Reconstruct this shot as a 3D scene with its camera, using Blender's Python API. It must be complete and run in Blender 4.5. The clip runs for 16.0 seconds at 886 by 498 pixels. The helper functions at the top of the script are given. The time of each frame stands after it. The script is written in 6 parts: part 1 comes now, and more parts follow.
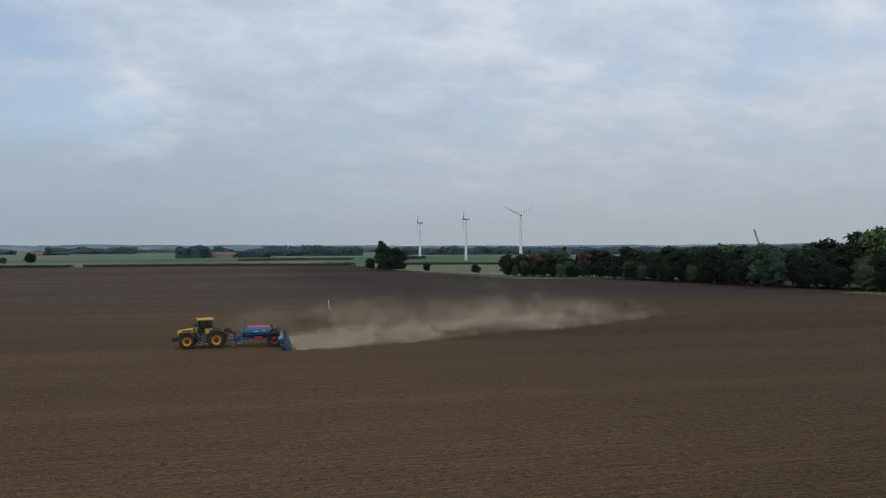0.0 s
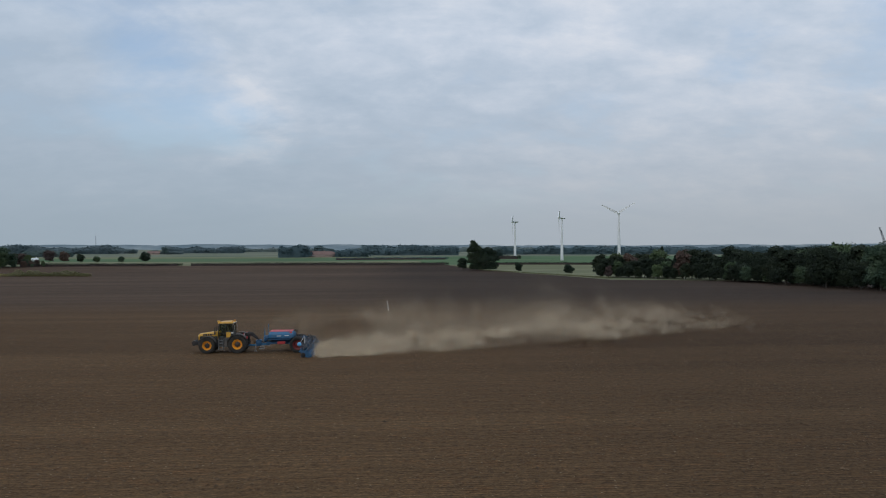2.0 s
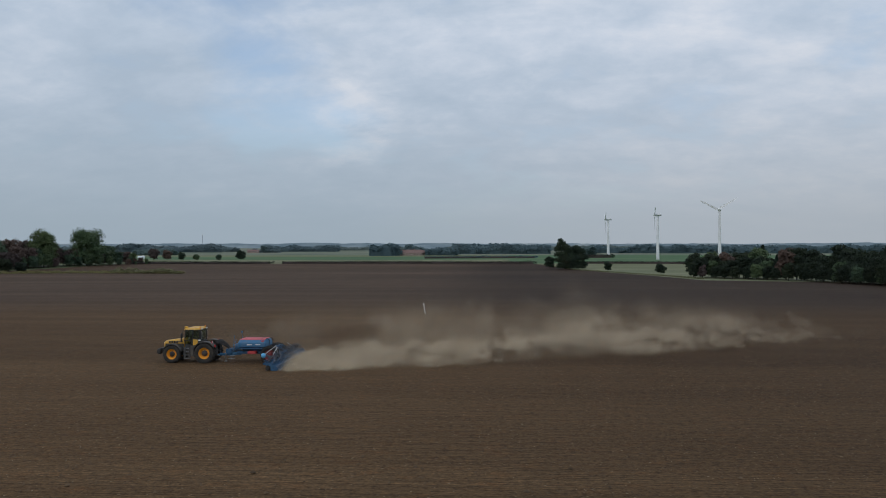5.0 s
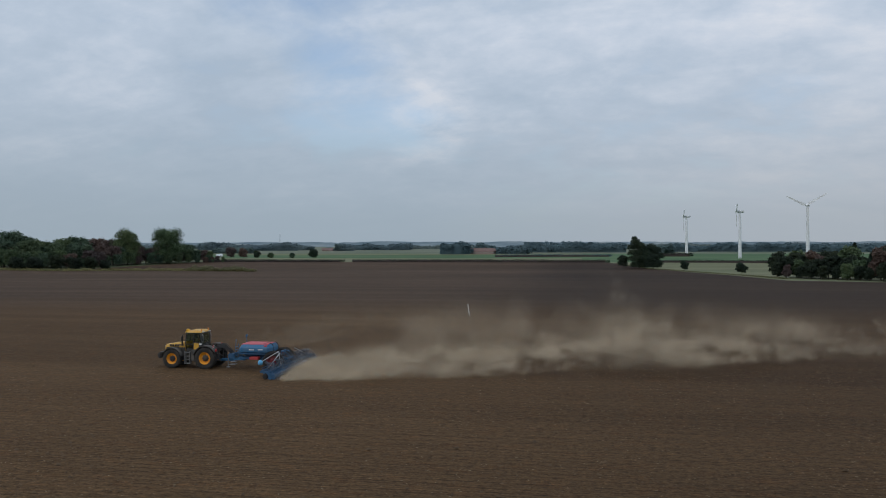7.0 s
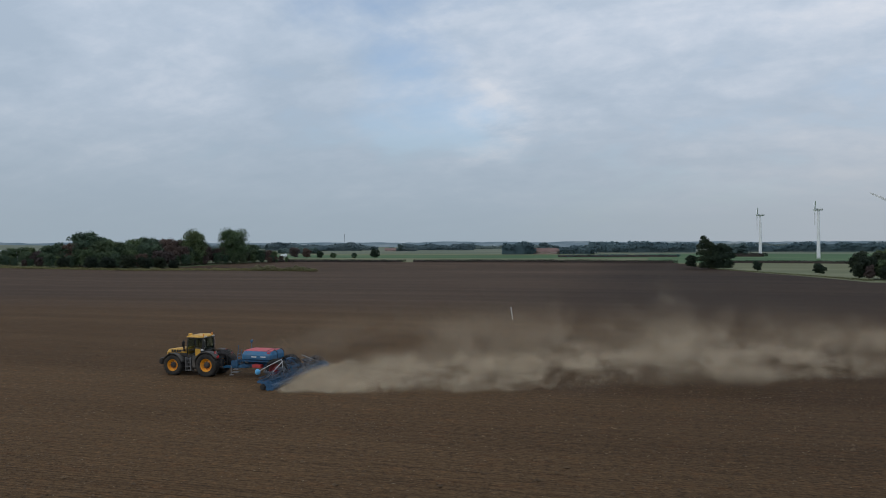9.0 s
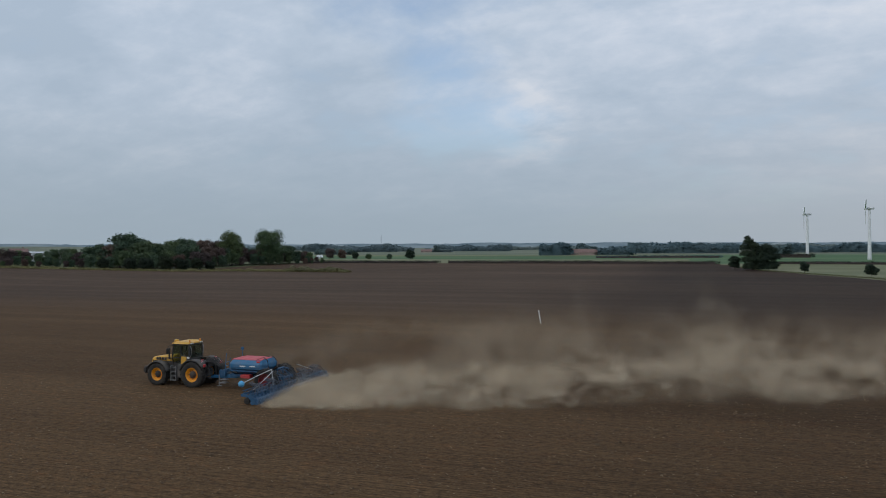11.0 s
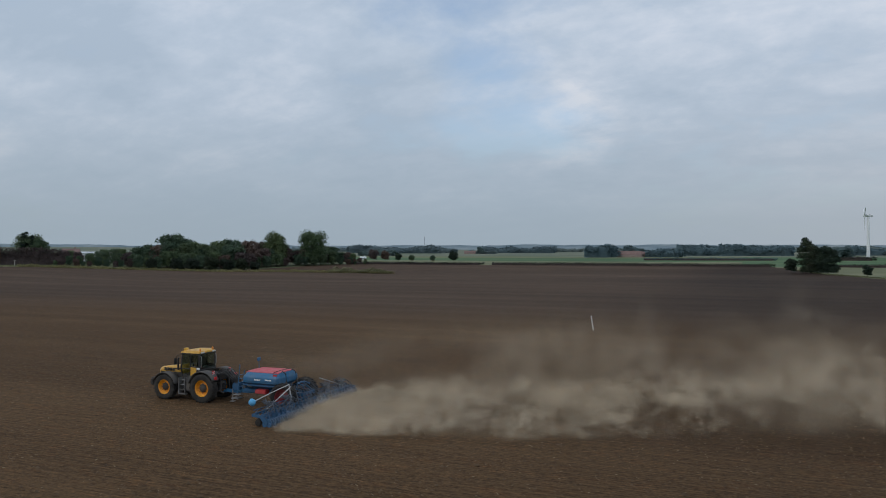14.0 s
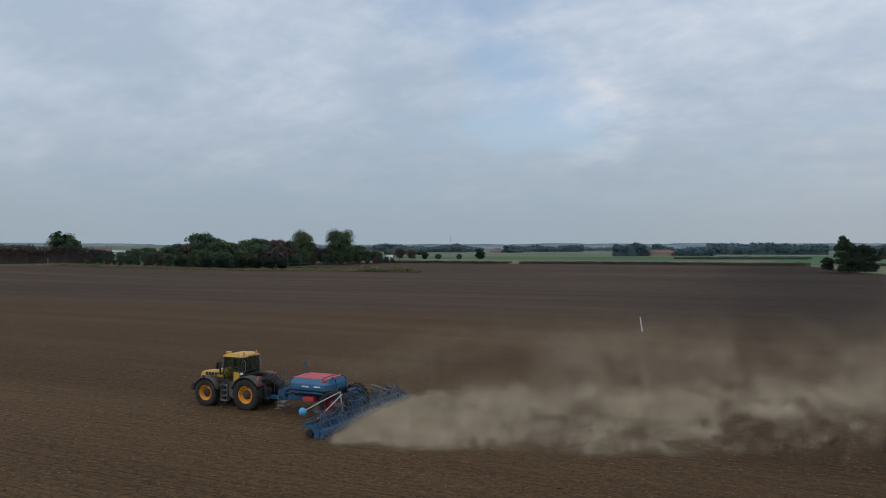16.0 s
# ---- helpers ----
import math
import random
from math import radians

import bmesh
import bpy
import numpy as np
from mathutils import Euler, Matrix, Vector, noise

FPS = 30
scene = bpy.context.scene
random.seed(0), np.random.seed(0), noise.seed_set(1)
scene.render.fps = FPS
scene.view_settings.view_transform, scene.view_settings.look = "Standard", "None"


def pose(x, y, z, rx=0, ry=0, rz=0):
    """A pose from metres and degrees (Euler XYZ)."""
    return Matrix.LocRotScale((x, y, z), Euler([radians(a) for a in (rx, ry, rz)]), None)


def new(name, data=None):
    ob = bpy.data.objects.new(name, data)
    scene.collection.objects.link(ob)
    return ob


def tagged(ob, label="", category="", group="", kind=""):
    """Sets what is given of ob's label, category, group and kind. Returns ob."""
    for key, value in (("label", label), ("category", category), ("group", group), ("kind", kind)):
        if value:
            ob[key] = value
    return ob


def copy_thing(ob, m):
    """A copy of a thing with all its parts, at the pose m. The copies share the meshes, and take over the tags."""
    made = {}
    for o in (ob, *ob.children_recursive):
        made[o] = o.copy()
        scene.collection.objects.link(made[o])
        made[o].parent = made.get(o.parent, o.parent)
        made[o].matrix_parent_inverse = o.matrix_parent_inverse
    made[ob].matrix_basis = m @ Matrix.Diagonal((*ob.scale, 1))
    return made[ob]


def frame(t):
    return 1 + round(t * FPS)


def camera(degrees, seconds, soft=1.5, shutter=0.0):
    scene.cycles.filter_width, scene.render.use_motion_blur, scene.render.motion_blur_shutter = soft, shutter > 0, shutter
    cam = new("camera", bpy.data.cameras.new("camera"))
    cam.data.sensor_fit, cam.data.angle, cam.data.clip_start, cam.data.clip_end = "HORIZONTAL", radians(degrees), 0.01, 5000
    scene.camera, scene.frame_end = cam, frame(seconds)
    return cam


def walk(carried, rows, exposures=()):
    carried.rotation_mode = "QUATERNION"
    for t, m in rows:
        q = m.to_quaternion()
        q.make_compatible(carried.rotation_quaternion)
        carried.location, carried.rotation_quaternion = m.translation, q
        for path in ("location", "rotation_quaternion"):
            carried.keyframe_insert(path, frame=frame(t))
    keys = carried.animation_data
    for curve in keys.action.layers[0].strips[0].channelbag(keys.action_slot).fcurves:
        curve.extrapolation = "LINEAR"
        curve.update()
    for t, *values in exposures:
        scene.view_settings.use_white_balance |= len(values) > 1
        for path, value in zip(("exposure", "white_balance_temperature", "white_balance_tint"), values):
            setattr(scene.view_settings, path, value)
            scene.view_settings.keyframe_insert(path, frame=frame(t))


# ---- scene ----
# Camera: seconds, x, y, z, yaw, pitch, roll
cam = camera(64.5, 16.0, soft=1.0)
ROWS = [
    (0, 7.13, -82.38, 9.93, -12.87, 0.67, 0.27),
    (0.5, 9.24, -80.80, 9.94, -11.09, 0.66, 0.25),
    (1, 11.35, -79.21, 9.95, -8.90, 0.67, 0.22),
    (1.5, 13.40, -77.62, 9.96, -6.72, 0.68, 0.18),
    (2, 15.42, -75.99, 9.97, -4.68, 0.67, 0.13),
    (2.5, 17.40, -74.32, 9.99, -3.03, 0.66, 0.10),
    (3, 19.33, -72.61, 10.00, -1.70, 0.64, 0.08),
    (3.5, 21.17, -70.83, 10.00, -0.68, 0.62, 0.07),
    (6, 28.29, -61.31, 9.94, 6.34, 0.49, 0.00),
    (6.5, 29.30, -59.52, 9.93, 7.87, 0.46, -0.01),
    (7, 30.18, -57.77, 9.92, 9.34, 0.44, -0.02),
    (7.5, 30.97, -56.05, 9.90, 10.73, 0.44, -0.03),
    (8, 31.66, -54.36, 9.88, 12.33, 0.44, -0.03),
    (8.5, 32.24, -52.69, 9.86, 13.53, 0.44, -0.03),
    (9, 32.69, -51.03, 9.84, 14.62, 0.45, -0.02),
    (11.5, 33.14, -43.18, 9.59, 18.25, 0.57, -0.00),
    (12, 32.92, -41.88, 9.55, 18.81, 0.59, -0.02),
    (12.5, 32.59, -40.68, 9.53, 19.38, 0.61, -0.05),
    (13, 32.16, -39.60, 9.50, 19.96, 0.62, -0.09),
    (13.5, 31.59, -38.68, 9.47, 20.54, 0.64, -0.15),
    (14, 30.92, -37.86, 9.45, 21.23, 0.68, -0.22),
    (14.5, 30.20, -37.11, 9.42, 21.91, 0.68, -0.26),
    (15, 29.49, -36.43, 9.40, 22.62, 0.71, -0.29),
    (15.5, 28.66, -35.92, 9.38, 23.10, 0.72, -0.27),
    (16, 27.72, -35.55, 9.36, 23.24, 0.58, -0.21),
]
walk(cam, [(t, pose(x, y, z, 90 + pitch, roll, yaw)) for t, x, y, z, yaw, pitch, roll in ROWS],
     exposures=[(0.0, 0.0), (16.0, 0.0)])

# ---------------- world and light ----------------
scene.cycles.transparent_max_bounces = 256   # the dust is many thin wisps deep
SUN_EL, SUN_AZ = 38, 215
world = bpy.data.worlds.new("sky")
scene.world = world
world.use_nodes = True
wt = world.node_tree
for n_ in list(wt.nodes):
    wt.nodes.remove(n_)


def wl(a, ai, b, bi):
    wt.links.new(a.outputs[ai], b.inputs[bi])


def wmath(op, a, b=None, clamp=False):
    node = wt.nodes.new("ShaderNodeMath")
    node.operation, node.use_clamp = op, clamp
    for i, v in enumerate((a, b)):
        if v is None:
            continue
        if isinstance(v, (int, float)):
            node.inputs[i].default_value = v
        else:
            wt.links.new(v, node.inputs[i])
    return node.outputs[0]


def wramp(fac, stops):
    node = wt.nodes.new("ShaderNodeValToRGB")
    node.color_ramp.elements[0].position, node.color_ramp.elements[0].color = stops[0][0], (*stops[0][1], 1)
    node.color_ramp.elements[1].position, node.color_ramp.elements[1].color = stops[-1][0], (*stops[-1][1], 1)
    for p_, c_ in stops[1:-1]:
        node.color_ramp.elements.new(p_).color = (*c_, 1)
    wt.links.new(fac, node.inputs[0])
    return node.outputs[0]


def wmix(fac, a, b):
    node = wt.nodes.new("ShaderNodeMix")
    node.data_type = "RGBA"
    for sock, v in ((node.inputs[0], fac), (node.inputs[6], a), (node.inputs[7], b)):
        if isinstance(v, (int, float)):
            sock.default_value = v
        elif isinstance(v, tuple):
            sock.default_value = (*v, 1)
        else:
            wt.links.new(v, sock)
    return node.outputs[2]


sky = wt.nodes.new("ShaderNodeTexSky")
sky.sky_type = "NISHITA"
sky.sun_disc = False
sky.sun_elevation, sky.sun_rotation = radians(SUN_EL), radians(SUN_AZ)
sky.air_density, sky.dust_density, sky.ozone_density = 1.0, 1.6, 1.0
coord = wt.nodes.new("ShaderNodeTexCoord")
sep = wt.nodes.new("ShaderNodeSeparateXYZ")
wl(coord, "Generated", sep, 0)
up = wmath("MAXIMUM", sep.outputs[2], 0.0)
den = wmath("ADD", up, 0.34)
# clouds lie on a flat high layer, so they flatten towards the horizon
comb = wt.nodes.new("ShaderNodeCombineXYZ")
wt.links.new(wmath("DIVIDE", sep.outputs[0], den), comb.inputs[0])
wt.links.new(wmath("DIVIDE", sep.outputs[1], den), comb.inputs[1])


def cloud_noise(scale, detail, rough, dist, offset, squash):
    m_ = wt.nodes.new("ShaderNodeMapping")
    m_.inputs["Location"].default_value = offset
    m_.inputs["Rotation"].default_value = (0, 0, radians(28))
    m_.inputs["Scale"].default_value = squash
    wl(comb, 0, m_, 0)
    tex = wt.nodes.new("ShaderNodeTexNoise")
    tex.inputs["Scale"].default_value, tex.inputs["Detail"].default_value = scale, detail
    tex.inputs["Roughness"].default_value, tex.inputs["Distortion"].default_value = rough, dist
    wl(m_, 0, tex, "Vector")
    return tex.outputs[0]


big = cloud_noise(1.25, 4.0, 0.55, 0.5, (3.1, 0.6, 0), (0.8, 1.0, 1))
fine = cloud_noise(3.8, 9.0, 0.60, 0.15, (1.2, 7.7, 0), (1.0, 1.1, 1))
wisps = cloud_noise(8.5, 8.0, 0.60, 0.2, (5.2, 1.7, 0), (0.85, 1.15, 1))
streaks = cloud_noise(2.6, 9.0, 0.62, 0.35, (2.6, 4.1, 0), (0.42, 1.9, 1))
veil = cloud_noise(0.9, 3.0, 0.5, 0.2, (8.4, 2.0, 0), (0.9, 1.0, 1))


def towards(az, el, wide):
    """1 in that direction of the sky, fading to 0 over so many degrees."""
    a_, e_ = radians(az), radians(el)
    dot = wt.nodes.new("ShaderNodeVectorMath")
    dot.operation = "DOT_PRODUCT"
    wt.links.new(coord.outputs["Generated"], dot.inputs[0])
    dot.inputs[1].default_value = (-math.sin(a_) * math.cos(e_), math.cos(a_) * math.cos(e_), math.sin(e_))
    ring = wt.nodes.new("ShaderNodeMapRange")
    ring.interpolation_type = "SMOOTHSTEP"
    ring.inputs["From Min"].default_value, ring.inputs["From Max"].default_value = math.cos(radians(wide)), 1.0
    wt.links.new(dot.outputs["Value"], ring.inputs["Value"])
    return ring.outputs[0]


# thinner cloud here and there: blue shows through
thin = wmath("ADD", wmath("MULTIPLY", towards(16.5, 12.0, 7), 0.15), wmath("MULTIPLY", towards(19, 22, 11), 0.10))
thin = wmath("ADD", thin, wmath("MULTIPLY", towards(8, 26, 20), 0.03))
mixed = wmath("ADD", wmath("MULTIPLY", big, 0.55), wmath("MULTIPLY", fine, 0.45))
mixed = wmath("SUBTRACT", mixed, thin)
cover = wramp(mixed, [(0.30, (0.40,) * 3), (0.39, (0.78,) * 3), (0.47, (1, 1, 1))])
tone = wmath("ADD", wmath("MULTIPLY", fine, 0.42), wmath("ADD", wmath("MULTIPLY", veil, 0.33), wmath("MULTIPLY", wisps, 0.25)))
tone = wmath("ADD", tone, wmath("MULTIPLY", wmath("SUBTRACT", streaks, 0.5), 0.22))
tone = wmath("ADD", tone, wmath("MULTIPLY", towards(-32, 17, 40), 0.075))
tone = wmath("ADD", tone, wmath("MULTIPLY", towards(38, 12.5, 10), 0.06))
tone = wmath("SUBTRACT", tone, wmath("MULTIPLY", towards(47, 17, 14), 0.05))
tone = wmath("SUBTRACT", tone, wmath("MULTIPLY", towards(33, 6, 28), 0.06))
tone = wmath("SUBTRACT", tone, wmath("MULTIPLY", towards(26, 21, 24), 0.025))
tone = wmath("ADD", tone, wmath("MULTIPLY", wmath("MULTIPLY", towards(10.5, 10.4, 4.5), wisps), 0.26))
cloud = wramp(tone, [(0.38, (4.1, 5.0, 6.15)), (0.49, (4.8, 5.65, 6.8)), (0.57, (5.65, 6.35, 7.4)), (0.66, (6.8, 7.2, 7.95))])
lift = wt.nodes.new("ShaderNodeVectorMath")
lift.operation = "SCALE"
lift.inputs["Scale"].default_value = 1.65
wl(sky, 0, lift, 0)
above = wmix(cover, lift.outputs[0], cloud)
low = wramp(up, [(0.0, (1, 1, 1)), (0.05, (0.9,) * 3), (0.20, (0.20,) * 3), (0.30, (0, 0, 0))])
veiled = wmix(low, above, wmix(towards(-43, 6, 58), (3.25, 3.95, 4.6), (3.8, 4.22, 4.68)))
bg = wt.nodes.new("ShaderNodeBackground")
bg.inputs[1].default_value = 0.1
wt.links.new(veiled, bg.inputs[0])
wout = wt.nodes.new("ShaderNodeOutputWorld")
wl(bg, 0, wout, 0)

sun_data = bpy.data.lights.new("sun", "SUN")
sun_data.energy, sun_data.angle, sun_data.color = 0.6, radians(14), (1.0, 0.95, 0.88)
sun = new("sun", sun_data)
sun.rotation_euler = Euler((radians(90 - SUN_EL), 0, radians(-SUN_AZ + 180)))

# ---------------- materials ----------------
def material(name, rough=0.8, metal=0.0):
    mat = bpy.data.materials.new(name)
    mat.use_nodes = True
    bsdf = mat.node_tree.nodes["Principled BSDF"]
    bsdf.inputs["Roughness"].default_value, bsdf.inputs["Metallic"].default_value = rough, metal
    return mat, mat.node_tree, bsdf


def tex_noise(nt, scale, detail=4.0, rough=0.55, squash=None, turn=0.0, dist=0.0):
    tc = nt.nodes.new("ShaderNodeTexCoord")
    mp = nt.nodes.new("ShaderNodeMapping")
    mp.inputs["Scale"].default_value = squash or (1, 1, 1)
    mp.inputs["Rotation"].default_value = (0, 0, radians(turn))
    nt.links.new(tc.outputs["Object"], mp.inputs[0])
    tex = nt.nodes.new("ShaderNodeTexNoise")
    tex.inputs["Scale"].default_value, tex.inputs["Detail"].default_value = scale, detail
    tex.inputs["Roughness"].default_value, tex.inputs["Distortion"].default_value = rough, dist
    nt.links.new(mp.outputs[0], tex.inputs["Vector"])
    return tex.outputs[0]


def ramp(nt, fac, stops):
    node = nt.nodes.new("ShaderNodeValToRGB")
    e = node.color_ramp.elements
    e[0].position, e[0].color = stops[0][0], (*stops[0][1], 1)
    e[1].position, e[1].color = stops[-1][0], (*stops[-1][1], 1)
    for p_, c_ in stops[1:-1]:
        e.new(p_).color = (*c_, 1)
    nt.links.new(fac, node.inputs[0])
    return node.outputs[0]


def blend(nt, fac, a, b, mode="MIX"):
    node = nt.nodes.new("ShaderNodeMix")
    node.data_type, node.blend_type = "RGBA", mode
    for sock, v in ((node.inputs[0], fac), (node.inputs[6], a), (node.inputs[7], b)):
        if isinstance(v, (int, float)):
            sock.default_value = v
        elif isinstance(v, tuple):
            sock.default_value = (*v, 1)
        else:
            nt.links.new(v, sock)
    return node.outputs[2]


def bump(nt, bsdf, height, strength, distance):
    node = nt.nodes.new("ShaderNodeBump")
    node.inputs["Strength"].default_value, node.inputs["Distance"].default_value = strength, distance
    nt.links.new(height, node.inputs["Height"])
    nt.links.new(node.outputs[0], bsdf.inputs["Normal"])


def dull(c, k):
    return tuple(v * k for v in c)


def painted(name, colour, rough=0.4, metal=0.0, dust=0.35):
    """Machine paint with a film of field dust in patches."""
    mat, nt, bsdf = material(name, rough, metal)
    patches = ramp(nt, tex_noise(nt, 1.7, 5), [(0.38, (0, 0, 0)), (0.72, (dust,) * 3)])
    grain = ramp(nt, tex_noise(nt, 14, 3), [(0.3, dull(colour, 0.82)), (0.7, dull(colour, 1.1))])
    nt.links.new(blend(nt, patches, grain, (0.20, 0.16, 0.12)), bsdf.inputs["Base Color"])
    nt.links.new(ramp(nt, tex_noise(nt, 3.1, 4), [(0.3, (rough - 0.08,) * 3), (0.7, (min(1, rough + 0.3),) * 3)]), bsdf.inputs["Roughness"])
    return mat


def soil_field(name):
    """Worked soil: drill rows and passes along x, clods, drier patches; the drilled part in front, the undrilled darker
    part behind; darkened towards +x.
    """
    mat, nt, bsdf = material(name, 0.95)
    bsdf.inputs["Specular IOR Level"].default_value = 0.15
    broad = tex_noise(nt, 0.010, 5, 0.55, (0.35, 1.6, 1), 3, 0.4)
    passes = tex_noise(nt, 0.10, 4, 0.55, (0.02, 1.0, 1))
    rows_ = tex_noise(nt, 4.2, 3, 0.6, (0.035, 1.0, 1))
    clods = tex_noise(nt, 3.8, 7, 0.75, (0.6, 1.0, 1))
    specks = tex_noise(nt, 9.0, 3, 0.7)
    tc = nt.nodes.new("ShaderNodeTexCoord")
    sp = nt.nodes.new("ShaderNodeSeparateXYZ")
    nt.links.new(tc.outputs["Object"], sp.inputs[0])
    wob = nt.nodes.new("ShaderNodeMath")
    wob.operation = "MULTIPLY_ADD"
    nt.links.new(passes, wob.inputs[0])
    wob.inputs[1].default_value = 60.0
    nt.links.new(sp.outputs[1], wob.inputs[2])
    zone = nt.nodes.new("ShaderNodeMapRange")
    zone.interpolation_type = "SMOOTHSTEP"
    zone.inputs["From Min"].default_value, zone.inputs["From Max"].default_value = 70.0, 130.0
    nt.links.new(wob.outputs[0], zone.inputs["Value"])

    def tone(dark, mid, pale):
        base = ramp(nt, broad, [(0.36, dark), (0.52, mid), (0.68, pale)])
        return blend(nt, 0.42, base, ramp(nt, passes, [(0.36, dark), (0.5, mid), (0.64, pale)]))
    base = blend(nt, zone.outputs[0], tone(*DRILLED), tone(*UNDRILLED))
    # all of the soil gets darker towards +x
    darker_x = nt.nodes.new("ShaderNodeMapRange")
    darker_x.interpolation_type = "SMOOTHSTEP"
    darker_x.inputs["From Min"].default_value, darker_x.inputs["From Max"].default_value = 6.0, 46.0
    nt.links.new(sp.outputs[0], darker_x.inputs["Value"])
    base = blend(nt, darker_x.outputs[0], base, blend(nt, 1.0, base, (0.70, 0.69, 0.68), "MULTIPLY"))
    # the undrilled part is darkened once more towards +x
    darker_back = nt.nodes.new("ShaderNodeMath")
    darker_back.operation = "MULTIPLY"
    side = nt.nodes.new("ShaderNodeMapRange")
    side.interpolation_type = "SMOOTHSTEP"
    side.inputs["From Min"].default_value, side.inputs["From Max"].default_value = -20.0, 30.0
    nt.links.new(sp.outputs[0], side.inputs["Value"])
    nt.links.new(zone.outputs[0], darker_back.inputs[0])
    nt.links.new(side.outputs[0], darker_back.inputs[1])
    base = blend(nt, darker_back.outputs[0], base, blend(nt, 1.0, base, (0.76, 0.755, 0.76), "MULTIPLY"))
    base = blend(nt, 0.38, base, ramp(nt, rows_, [(0.34, (0.45,) * 3), (0.5, (1.0,) * 3), (0.66, (1.5,) * 3)]), "MULTIPLY")
    # sown rows a quarter of a metre apart, worn away in patches
    wave = nt.nodes.new("ShaderNodeTexWave")
    wave.bands_direction = "Y"
    wave.inputs["Scale"].default_value, wave.inputs["Distortion"].default_value = 1.2, 0.9
    wave.inputs["Detail"].default_value, wave.inputs["Detail Scale"].default_value = 4.0, 2.4
    nt.links.new(tc.outputs["Object"], wave.inputs["Vector"])
    worn = ramp(nt, tex_noise(nt, 0.16, 4, 0.6, (0.3, 1.0, 1)), [(0.38, (0.25,) * 3), (0.62, (0.95,) * 3)])
    base = blend(nt, worn, base, blend(nt, 1.0, base, ramp(nt, wave.outputs["Fac"], [(0.1, (0.84,) * 3), (0.9, (1.15,) * 3)]), "MULTIPLY"))
    base = blend(nt, 0.68, base, ramp(nt, clods, [(0.34, (0.30,) * 3), (0.5, (1.0,) * 3), (0.66, (1.7,) * 3)]), "MULTIPLY")
    grit = tex_noise(nt, 11.0, 4, 0.75, (0.6, 1.0, 1))
    base = blend(nt, 0.62, base, ramp(nt, grit, [(0.36, (0.40,) * 3), (0.5, (1.0,) * 3), (0.64, (1.6,) * 3)]), "MULTIPLY")
    rusty = ramp(nt, tex_noise(nt, 1.1, 5, 0.65, (0.5, 1.0, 1)), [(0.52, (0, 0, 0)), (0.68, (0.45,) * 3)])
    base = blend(nt, rusty, base, blend(nt, 1.0, base, (1.30, 1.03, 0.82), "MULTIPLY"))
    straw_ = ramp(nt, specks, [(0.66, (0, 0, 0)), (0.74, (0.5,) * 3)])
    base = blend(nt, straw_, base, (0.20, 0.14, 0.08))
    nt.links.new(base, bsdf.inputs["Base Color"])
    bump(nt, bsdf, clods, 0.9, 0.10)
    return mat


def sward(name, a, b, c, along=0.02):
    mat, nt, bsdf = material(name, 0.9)
    bsdf.inputs["Specular IOR Level"].default_value = 0.2
    base = ramp(nt, tex_noise(nt, 0.012, 5, 0.6, (0.5, 1.5, 1), 8), [(0.35, a), (0.5, b), (0.66, c)])
    lines = ramp(nt, tex_noise(nt, 0.35, 3, 0.6, (along, 1.0, 1), -6), [(0.35, (0.78,) * 3), (0.65, (1.2,) * 3)])
    nt.links.new(blend(nt, 0.8, base, lines, "MULTIPLY"), bsdf.inputs["Base Color"])
    return mat


def foliage(name, dark, mid, pale, clump=0.35, each=0.7, through_leaf=0.25):
    mat, nt, bsdf = material(name, 0.7)
    bsdf.inputs["Specular IOR Level"].default_value = 0.25
    info = nt.nodes.new("ShaderNodeObjectInfo")
    geo = nt.nodes.new("ShaderNodeNewGeometry")
    base = ramp(nt, tex_noise(nt, clump, 4, 0.6), [(0.34, dark), (0.5, mid), (0.68, pale)])
    base = blend(nt, each, base, ramp(nt, geo.outputs["Random Per Island"], [(0.0, (0.6,) * 3), (1.0, (1.45,) * 3)]), "MULTIPLY")
    base = blend(nt, 0.8, base, ramp(nt, info.outputs["Random"], [(0.0, (0.72, 0.78, 0.8)), (0.5, (1, 1, 1)), (1.0, (1.28, 1.15, 0.92))]), "MULTIPLY")
    nt.links.new(base, bsdf.inputs["Base Color"])
    # leaves let part of the light through to their shaded side
    thin = nt.nodes.new("ShaderNodeBsdfTranslucent")
    nt.links.new(base, thin.inputs["Color"])
    both = nt.nodes.new("ShaderNodeMixShader")
    both.inputs[0].default_value = through_leaf
    nt.links.new(bsdf.outputs[0], both.inputs[1])
    nt.links.new(thin.outputs[0], both.inputs[2])
    end = next(n_ for n_ in nt.nodes if n_.type == "OUTPUT_MATERIAL")
    nt.links.new(both.outputs[0], end.inputs["Surface"])
    return mat


def mottled(name, a, b, scale=2.0, rough=0.8, metal=0.0, relief=0.0):
    mat, nt, bsdf = material(name, rough, metal)
    t1 = ramp(nt, tex_noise(nt, scale, 5), [(0.34, a), (0.66, b)])
    t2 = ramp(nt, tex_noise(nt, scale * 9, 3), [(0.3, (0.85,) * 3), (0.7, (1.15,) * 3)])
    nt.links.new(blend(nt, 1.0, t1, t2, "MULTIPLY"), bsdf.inputs["Base Color"])
    if relief:
        bump(nt, bsdf, tex_noise(nt, scale * 6, 4), 0.6, relief)
    return mat


